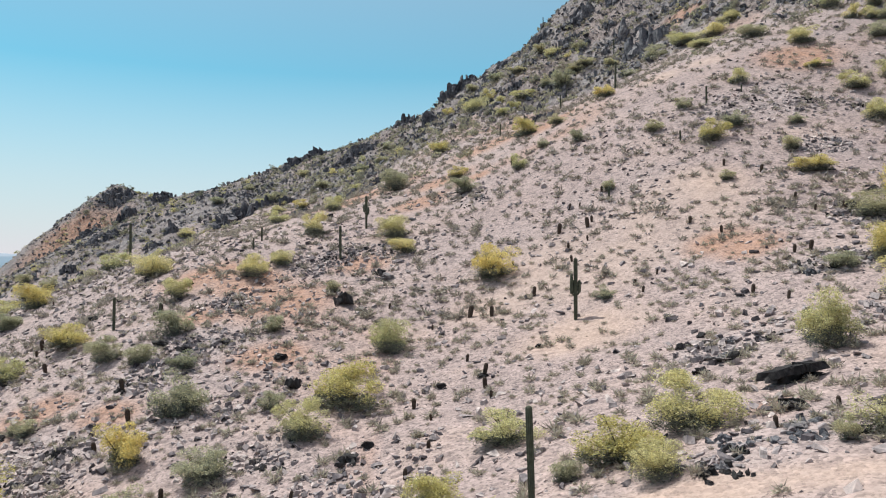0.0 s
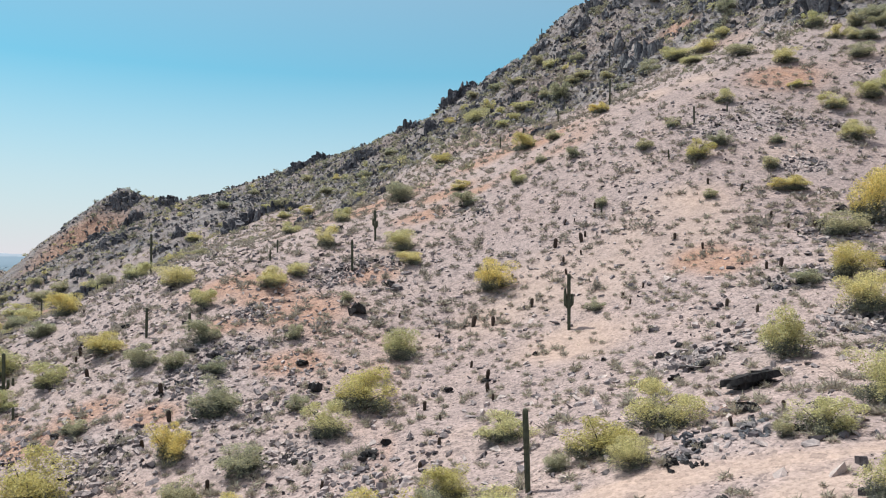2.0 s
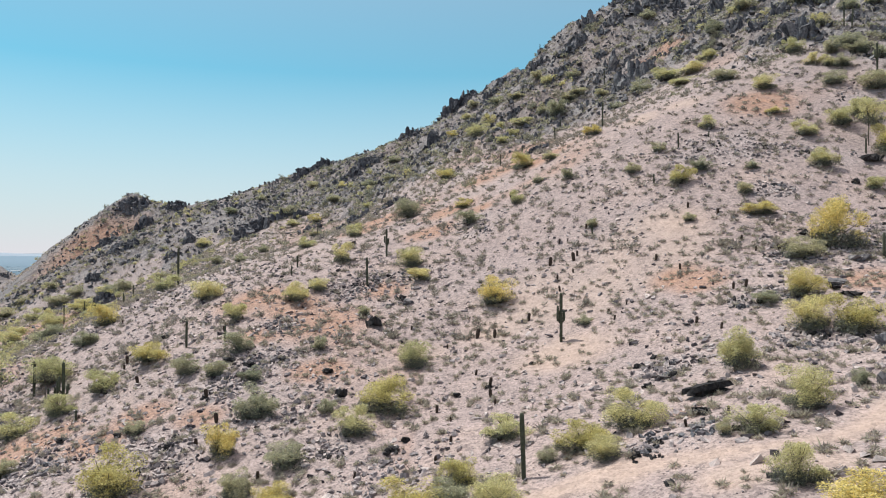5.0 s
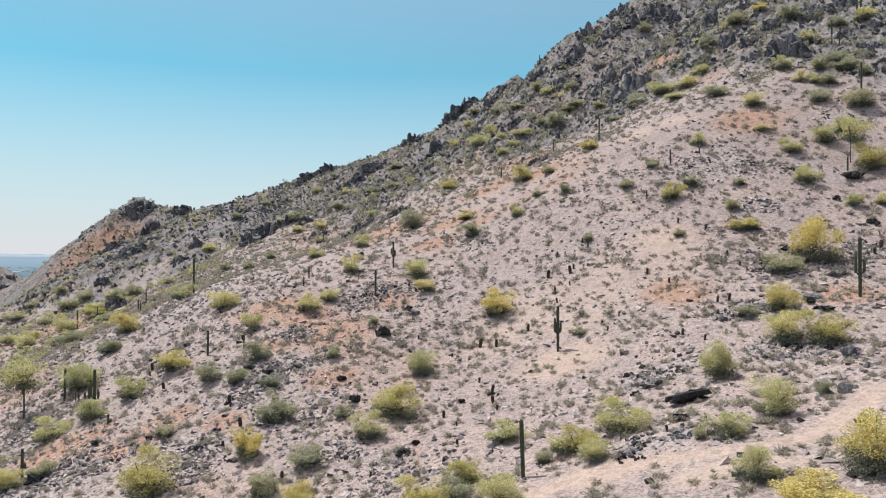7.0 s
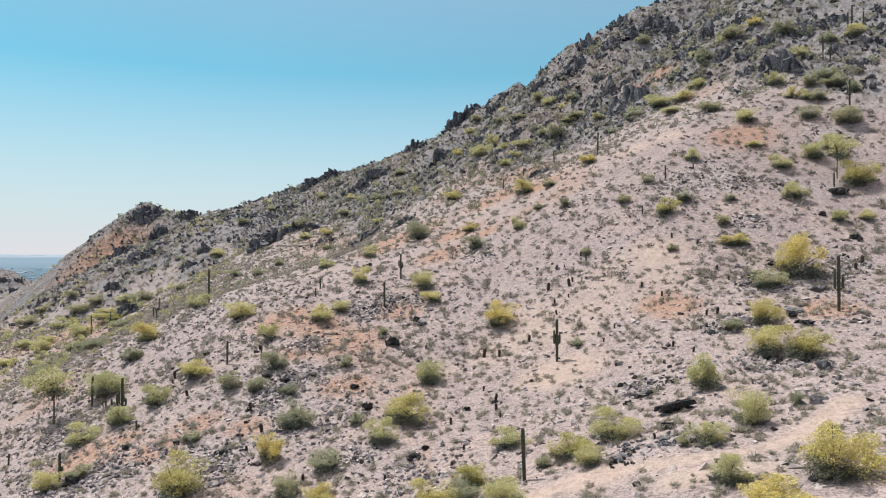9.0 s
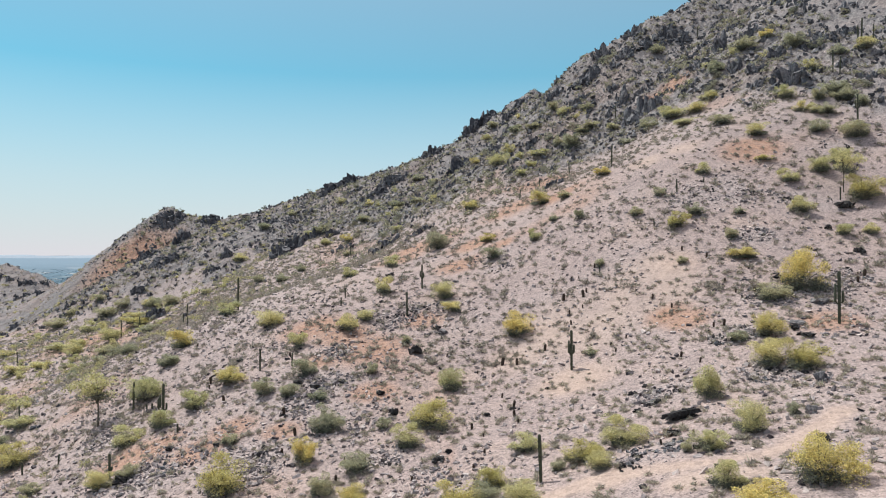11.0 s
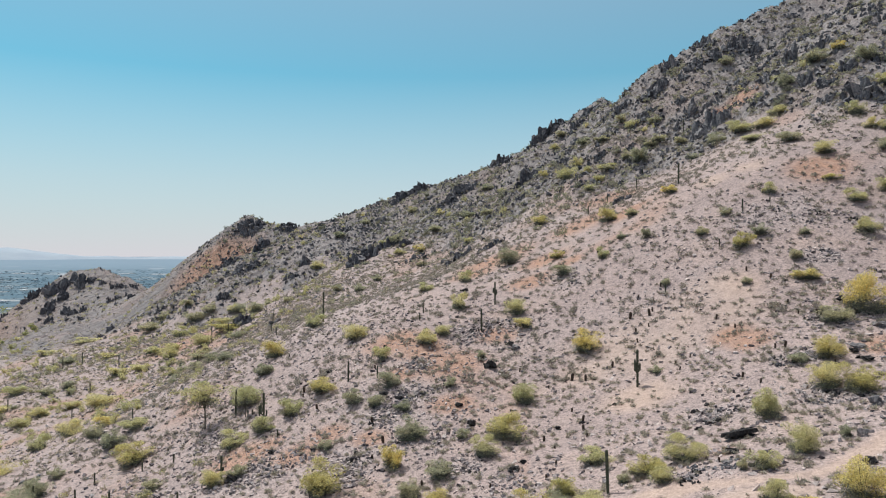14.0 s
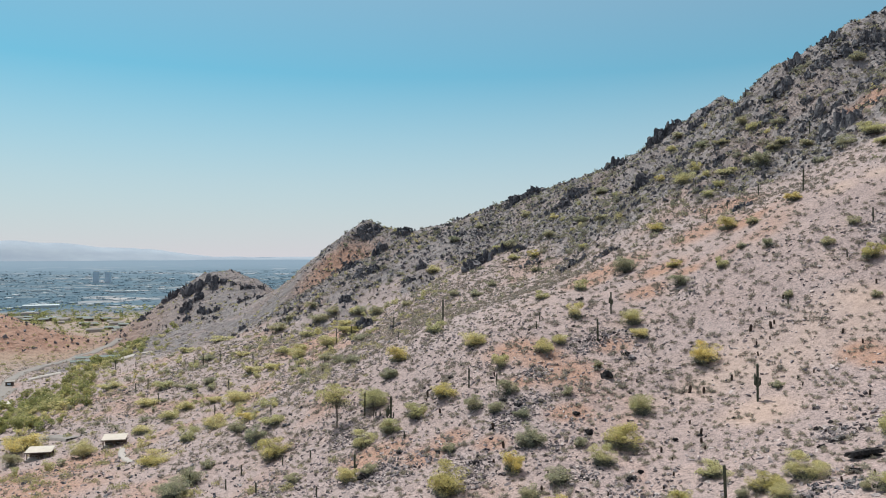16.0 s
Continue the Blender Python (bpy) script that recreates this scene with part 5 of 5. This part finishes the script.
# ---- valley: shelters, road, trees, town ----
def shelter(x, y, turn_z, w, d, label):
    """An open picnic shelter: a sloped roof on posts over a slab, with a low wall and a table."""
    z = ground_z(x, y)
    ob = new("picnic_shelter")
    ob.matrix_basis = pose(x, y, z, 0, 0, turn_z)
    v, f = box(-w / 2, -d / 2, 0, w / 2, d / 2, 0.25)
    roof = part("roof", mesh_of("roof", v, f, ROOF), ob, "flat cream-coloured roof")
    roof.matrix_basis = pose(0, 0, 2.5, 9, 0, 0)
    v, f = box(-w / 2 - 0.05, -d / 2 - 0.09, -0.1, w / 2 + 0.05, -d / 2 - 0.02, 0.2)
    part("fascia", mesh_of("fascia", v, f, POST), roof)
    for px in (-0.42, 0, 0.42):
        for py in (-0.4, 0.4):
            v, f = box(px * w - 0.12, py * d - 0.12, -0.8, px * w + 0.12, py * d + 0.12, 2.48 + py * d * 0.15)
            part("post", mesh_of("post", v, f, POST), ob)
    v, f = box(-w * 0.46, d * 0.3, -0.8, w * 0.46, d * 0.34, 1.6)
    part("back_wall", mesh_of("back_wall", v, f, POST), ob, "dark low back wall")
    v, f = box(-w * 0.5, -d * 0.5, -0.8, w * 0.5, d * 0.5, 0.06)
    part("floor_slab", mesh_of("floor_slab", v, f, SLAB), ob)
    for px in (-0.22, 0.22):
        vs, fs = joined([box(px * w - 0.9, -0.4, 0.72, px * w + 0.9, 0.4, 0.78), box(px * w - 0.1, -0.1, 0.05, px * w + 0.1, 0.1, 0.72)])
        part("table", mesh_of("table", vs, fs, SLAB), ob)
    return tagged(ob, label, "shelter", "picnic shelters")


shelter(-186, 131.5, 28, 7.6, 5.0, "open picnic shelter with a cream roof")
shelter(-164, 138, 28, 7.0, 5.0, "open picnic shelter with a cream roof")
shelter(-303, 230, 30, 9.0, 6.0, "open shelter with a cream roof beside the wash")


def strip(name, line, width, lift, material, label, category):
    """A band laid on the ground along a line."""
    pts = []
    for a, b in zip(line[:-1], line[1:]):
        n = max(2, int(math.dist(a, b) / 4))
        pts += [(a[0] + (b[0] - a[0]) * i / n, a[1] + (b[1] - a[1]) * i / n) for i in range(n)]
    pts.append(line[-1])
    p = np.array(pts, float)
    for _ in range(6):
        p[1:-1] = (p[:-2] + 2 * p[1:-1] + p[2:]) / 4
    d = np.gradient(p, axis=0)
    d /= np.linalg.norm(d, axis=1, keepdims=True)
    side = np.stack([-d[:, 1], d[:, 0]], 1)
    cols = [p + side * width * k for k in (-0.5, -0.25, 0, 0.25, 0.5)]
    zs = [land(c[:, 0], c[:, 1])[0] for c in cols]
    level = np.max(zs, axis=0) + lift
    for _ in range(4):
        level[1:-1] = np.maximum(level[1:-1], (level[:-2] + level[2:]) / 2)
    rows = [np.column_stack([c, level]) for c in cols] + [np.column_stack([cols[-1] + side * 0.5, level - 1.5]), np.column_stack([cols[0] - side * 0.5, level - 1.5])]
    m, n = len(rows), len(p)
    order = [6, 0, 1, 2, 3, 4, 5]
    v = np.concatenate([rows[i] for i in order])
    f = np.array([(r * n + i, r * n + i + 1, (r + 1) * n + i + 1, (r + 1) * n + i) for r in range(m - 1) for i in range(n - 1)])
    return tagged(new(name, array_mesh(name, v, f, material, True)), label, category, kind="structure")


strip("road", [(-318, 225), (-345, 270), (-385, 316), (-404, 348), (-412, 385), (-440, 440), (-459, 483), (-466, 515)], 6.5, 0.15, ROAD, "pale worn asphalt road through the valley", "road")
strip("pavement", [(-322, 236), (-340, 262), (-352, 280)], 12, 0.1, ROAD, "grey parking lot beside the road", "pavement")
strip("pavement", [(-228, 148), (-206, 156), (-190, 150)], 5, 0.08, ROAD, "pale paved path beside the picnic shelters", "path")
strip("pavement", [(-158, 134), (-153, 127), (-140, 112), (-128, 100)], 1.6, 0.08, SLAB, "narrow pale footpath up from the shelters", "path")
strip("pavement", [(-366, 304), (-358, 311), (-350, 318)], 7, 0.12, SLAB, "pale paved lot beside the wash", "pavement")
strip("pavement", [(-330, 338), (-321, 347), (-312, 356)], 9, 0.12, SLAB, "pale paved lot beside the wash", "pavement")


def carport(x, y, length, turn_z):
    ob = new("carport")
    ob.matrix_basis = pose(x, y, ground_z(x, y), 0, 0, turn_z)
    v, f = box(-length / 2, -3, 0, length / 2, 3, 0.3)
    part("roof", mesh_of("roof", v, f, TEAL), ob, "grey-green sheet-metal roof", pose(0, 0, 3.0, 5, 0, 0))
    n = int(length / 5)
    for k in range(n + 1):
        u = -length / 2 + 0.4 + (length - 0.8) * k / n
        v, f = box(u - 0.12, 1.2, -1, u + 0.12, 1.44, 3.05)
        part("post", mesh_of("post", v, f, POST), ob)
    tagged(ob, "long low carport with a grey-green metal roof", "carport")


carport(-346, 345, 26, 41)
carport(-366, 352, 12, 41)


def kiosk(x, y):
    ob = new("kiosk")
    ob.matrix_basis = pose(x, y, ground_z(x, y), 0, 0, 35)
    v, f = box(-1.9, -1.5, -0.8, 1.9, 1.5, 2.7)
    part("wall", mesh_of("wall", v, f, POST), ob)
    v, f = box(-2.4, -2.0, 2.72, 2.4, 2.0, 2.95)
    part("roof", mesh_of("roof", v, f, SLAB), ob, "flat pale roof")
    v, f = box(-0.9, -1.56, 1.0, 0.9, -1.51, 2.0)
    part("window", mesh_of("window", v, f, GLASS_WALL), ob)
    tagged(ob, "small dark brown kiosk beside the road", "kiosk")


kiosk(-361, 291)


def scrub_stuff(name, x, y, z, lo, hi, leaves, leaf, rng, label):
    """Small rounded shrubs past counting, each a dome of blades."""
    n = len(x)
    d = rng.normal(0, 1, (n, leaves, 3))
    d /= np.linalg.norm(d, axis=-1, keepdims=True)
    d[..., 2] = np.abs(d[..., 2]) * 0.85
    s = rng.uniform(lo, hi, n)
    p = np.stack([x, y, z], -1)[:, None] + d * (s[:, None] * rng.uniform(0.4, 1.0, (n, leaves)))[..., None]
    a = rng.normal(0, 1, d.shape)
    a /= np.linalg.norm(a, axis=-1, keepdims=True)
    b = np.cross(a, rng.normal(0, 1, d.shape))
    b /= np.linalg.norm(b, axis=-1, keepdims=True)
    k = (s * 1.5 / leaves**0.5)[:, None, None]
    v = np.stack([p - a * k, p + a * k * 0.5 - b * k * 0.6, p + a * k * 0.5 + b * k * 0.6], 2).reshape(-1, 3)
    tagged(new(name, array_mesh(name, v, np.arange(len(v)).reshape(-1, 3), leaf)), label, "scrub", kind="stuff")


def crown_size(rng, lo, hi):
    w = rng.uniform(lo, hi)
    return w, w * rng.uniform(0.55, 0.8)


def valley_growth():
    rng = np.random.default_rng(90)
    trees = Bushes("wash_tree", TREE_LEAF, 107, 4, 10, 800, 0.048)
    small = Bushes("settlement_tree", TREE_LEAF, 109, 3, 6, 220, 0.085)
    light = Bushes("wash_tree", GREEN_LEAF, 108, 3, 10, 800, 0.048)
    line = [(-232, 165), (-250, 190), (-275, 225), (-300, 268), (-330, 325), (-352, 385), (-385, 440)]
    for n in range(230):
        s = rng.uniform(0, len(line) - 1.001)
        a, b = line[int(s)], line[int(s) + 1]
        x = a[0] + (b[0] - a[0]) * (s % 1) + rng.normal(0, 10)
        y = a[1] + (b[1] - a[1]) * (s % 1) + rng.normal(0, 10)
        if min(math.dist((x, y), p) for p in ((-186, 131.5), (-164, 138), (-302, 230), (-361, 291), (-346, 345), (-358, 311), (-321, 347))) < 10 or near_line(x, y, [(-318, 225), (-345, 270), (-385, 316), (-404, 348), (-412, 385), (-440, 440)]) < 9:
            continue
        if rng.uniform() < 0.5:
            trees.put(x, y, *crown_size(rng, 3.5, 9), "dense green tree in the dry wash", "tree", "trees in the wash")
        else:
            light.put(x, y, *crown_size(rng, 2.5, 7), "yellow-green palo verde tree in the wash", "tree", "trees in the wash")
    grey = Bushes("flank_bush", OLIVE_LEAF, 111, 2, 12, 900, 0.044)
    gold = Bushes("flank_bush", GREEN_LEAF, 112, 3, 12, 900, 0.044)
    made = 0
    while made < 165:
        x, y = rng.uniform(-260, -95), rng.uniform(95, 300)
        if min(math.dist((x, y), p) for p in ((-186, 131.5), (-164, 138), (-206, 156))) < 10:
            continue
        made += 1
        (grey if rng.uniform() < 0.35 else gold).put(x, y, *crown_size(rng, 2.0, 4.8), "rounded yellow-green bush on the lower flank", "bush", "bushes on the lower flank")
    for n in range(170):
        x, y = -720 + rng.uniform(-280, 230), 745 + rng.normal(0, 85)
        if near_line(x, y, [(-482, 530), (-540, 640), (-640, 800)]) > 12:
            small.put(x, y, *crown_size(rng, 5, 10), "dark green tree among houses at the foot of the hills", "tree", "trees by the settlement")
    x, y, z = cover_points(rng, 2300, -620, -85, 40, 640, lambda x, y, s: (0.45 + 0.4 * fbm(x, y, 60, 95)) * np.where(x > -240, 0.28, 1.0))
    far = near_line(x, y, [(-318, 225), (-345, 270), (-385, 316), (-404, 348), (-412, 385), (-440, 440), (-459, 483), (-466, 515)]) > 8
    scrub_stuff("valley_scrub", x[far], y[far], z[far], 0.8, 2.3, 54, SCRUB_LEAF, rng, "yellow-green scrub dotting the valley slopes")
    x, y, z = cover_points(rng, 1800, -1050, -420, 540, 1080, lambda x, y, s: s[3] * (0.5 + 0.5 * fbm(x, y, 80, 98)))
    scrub_stuff("plain_scrub", x, y, z, 1.2, 3.6, 26, TREE_LEAF, rng, "olive scrub and low trees on the valley floor")
    x, y, z = cover_points(rng, 420, -230, -60, 60, 340, lambda x, y, s: 0.4 + 0.3 * fbm(x, y, 50, 96))
    scrub_stuff("flank_scrub", x, y, z, 0.8, 1.9, 90, SCRUB_LEAF, rng, "yellow flowering low scrub on the hill flank")
    x, y, z = cover_points(rng, 3400, -235, 125, 150, 455, lambda x, y, s: np.clip(1.3 * s[2] - 0.25, 0, 1) * np.where(x < -100, 0.4, 1.0) * (0.5 + 0.5 * fbm(x, y, 30, 97)))
    scrub_stuff("ridge_scrub", x, y, z, 0.6, 2.1, 30, RIDGE_LEAF, rng, "grey-olive scrub between the rocks of the ridge")


valley_growth()


def town():
    rng = np.random.default_rng(120)
    vs, fs, n = [], [], 0
    for k in range(420):
        r, a = 1080 + 2300 * rng.uniform() ** 0.9, radians(rng.uniform(8, 62))
        x, y = -r * math.sin(a), r * math.cos(a)
        z = float(floor_level(np.array(x), np.array(y)))
        w, d, h = rng.uniform(7, 15) * (0.7 + r / 3500), rng.uniform(8, 14), rng.uniform(2, 3.4)
        v, f = box(-w / 2, -d / 2, -1, w / 2, d / 2, h)
        vs.append(np.array(v) + (x, y, z))
        fs.append(np.array(f) + n)
        n += 8
    tagged(new("town_houses", array_mesh("town_houses", np.concatenate(vs), np.concatenate(fs), HAZED_TOWN_WALL)), "low pale and brown houses of a far town, tinted for haze", "houses", kind="stuff")
    vs, fs, n = [], [], 0
    for k in range(16000):
        r, a = 1050 + 2500 * rng.uniform(), radians(rng.uniform(6, 64))
        x, y = -r * math.sin(a), r * math.cos(a)
        z = float(floor_level(np.array(x), np.array(y)))
        v, f = SHARDS[rng.integers(len(SHARDS))]
        s = rng.uniform(2.2, 4.6) * (0.5 + r / 3000)
        vs.append(v * (s * 1.3, s * 1.3, s * 0.3) + (x, y, z + s * 0.1))
        fs.append(f + n)
        n += len(v)
    tagged(new("town_trees", array_mesh("town_trees", np.concatenate(vs), np.concatenate(fs), HAZED_TOWN_TREE)), "dark trees between the houses of a far town, tinted blue for haze", "trees", kind="stuff")


town()


def house(x, y, w, d, turn_z, wall, label):
    """A low house: walls and a shallow gabled roof with a ridge."""
    z = ground_z(x, y)
    ob = new("house")
    ob.matrix_basis = pose(x, y, z, 0, 0, turn_z)
    v, f = box(-w / 2, -d / 2, -1, w / 2, d / 2, 2.9)
    part("wall", mesh_of("wall", v, f, wall), ob)
    e = 0.4
    v = [(-w / 2 - e, -d / 2 - e, 2.92), (w / 2 + e, -d / 2 - e, 2.92), (w / 2 + e, d / 2 + e, 2.92), (-w / 2 - e, d / 2 + e, 2.92), (-w / 2 - e, 0, 4.3), (w / 2 + e, 0, 4.3)]
    part("roof", mesh_of("roof", v, [(0, 1, 5, 4), (2, 3, 4, 5), (0, 4, 3), (1, 2, 5), (0, 3, 2, 1)], ROAD if wall is SLAB else TEAL), ob)
    tagged(ob, label, "house", "houses at the foot of the hills")


def settlement():
    rng = np.random.default_rng(123)
    for k in range(46):
        x = rng.uniform(-960, -520)
        y = 690 - 0.35 * (x + 600) + rng.normal(0, 38)
        if near_line(x, y, [(-482, 530), (-540, 640), (-640, 800)]) > 14:
            pale = rng.uniform() < 0.5
            house(x, y, rng.uniform(10, 19), rng.uniform(8, 11), 40 + rng.normal(0, 10), SLAB if pale else POST, "low pale house with a grey roof" if pale else "low dark house with a grey-green roof")


settlement()


def office_tower(x, y, w, h):
    z = float(floor_level(np.array(x), np.array(y)))
    ob = new("office_tower")
    ob.matrix_basis = pose(x, y, z, 0, 0, 30)
    v, f = box(-w / 2, -w / 2, -2, w / 2, w / 2, h)
    part("wall", mesh_of("wall", v, f, GLASS_WALL), ob)
    for k in range(6):
        q = h * (k + 0.6) / 6.4
        v, f = box(-w / 2 - 0.3, -w / 2 - 0.3, q, w / 2 + 0.3, w / 2 + 0.3, q + h / 22)
        part("window_band", mesh_of("window_band", v, f, TOWER_BAND), ob)
    v, f = box(-w / 2 - 0.4, -w / 2 - 0.4, h, w / 2 + 0.4, w / 2 + 0.4, h + 1.2)
    part("roof", mesh_of("roof", v, f, STEEL), ob)
    tagged(ob, "office tower in the far town, paled blue for haze", "building", "office towers")


office_tower(-1800, 2050, 17, 38)
office_tower(-1772, 2074, 17, 37)


def warehouse(x, y, w, d, h, turn_z):
    z = float(floor_level(np.array(x), np.array(y)))
    ob = new("warehouse")
    ob.matrix_basis = pose(x, y, z, 0, 0, turn_z)
    v, f = box(-w / 2, -d / 2, -2, w / 2, d / 2, h)
    part("wall", mesh_of("wall", v, f, STEEL), ob)
    v, f = box(-w / 2 - 0.5, -d / 2 - 0.5, h, w / 2 + 0.5, d / 2 + 0.5, h + 0.8)
    part("roof", mesh_of("roof", v, f, STEEL), ob, "white flat roof")
    tagged(ob, "long white flat-roofed warehouse on the valley floor", "building", "warehouses")


warehouse(-1005, 985, 55, 34, 4, 40)
warehouse(-1250, 1500, 60, 22, 3.5, 35)
warehouse(-1500, 1500, 44, 22, 3.5, 40)


def mountains():
    """A far range at the edge of the plain."""
    a = np.radians(np.linspace(-10, 80, 181))
    tall = 8 + 85 * smooth_step(np.degrees(a), 29, 47) + 34 * smooth_step(np.degrees(a), 24, 36) * fbm(a * 100, a * 0 + 3, 9, 131) + 8 * fbm(a * 100, a * 0 + 9, 3, 132)
    tall = np.maximum(tall, 6)
    rows = []
    for r, k in ((4300, None), (4560, 0.4), (4680, 1.0), (4760, 0.3)):
        wob = 1 + 0.3 * fbm(a * 100, a * 0 + r, 5, 140)
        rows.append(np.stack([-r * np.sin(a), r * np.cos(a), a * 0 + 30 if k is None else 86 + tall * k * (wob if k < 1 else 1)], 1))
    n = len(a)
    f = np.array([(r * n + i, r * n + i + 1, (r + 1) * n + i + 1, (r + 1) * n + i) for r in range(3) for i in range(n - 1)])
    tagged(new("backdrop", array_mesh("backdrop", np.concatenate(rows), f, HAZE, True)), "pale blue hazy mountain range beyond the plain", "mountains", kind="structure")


mountains()


# ---- single stones on the slope nearest the path ----
def single_stones():
    rng = np.random.default_rng(200)
    meshes = []
    for k in range(12):
        v, f = SHARDS[k * 2]
        meshes.append(array_mesh("stone", v, f, STONE))
    x, y, z = cover_points(rng, 300, -12, 46, 24, 66, stone_weight)
    for k in range(300):
        s = 0.28 + 0.7 * rng.uniform() ** 2
        flat = rng.uniform(0.2, 0.45)
        part("stone", meshes[rng.integers(12)], ground, "", pose(x[k], y[k], z[k] + s * flat * 0.2, rng.normal(0, 16), rng.normal(0, 16), rng.uniform(0, 360)) @ Matrix.Diagonal((s, s * rng.uniform(0.55, 0.95), s * flat, 1)))


single_stones()
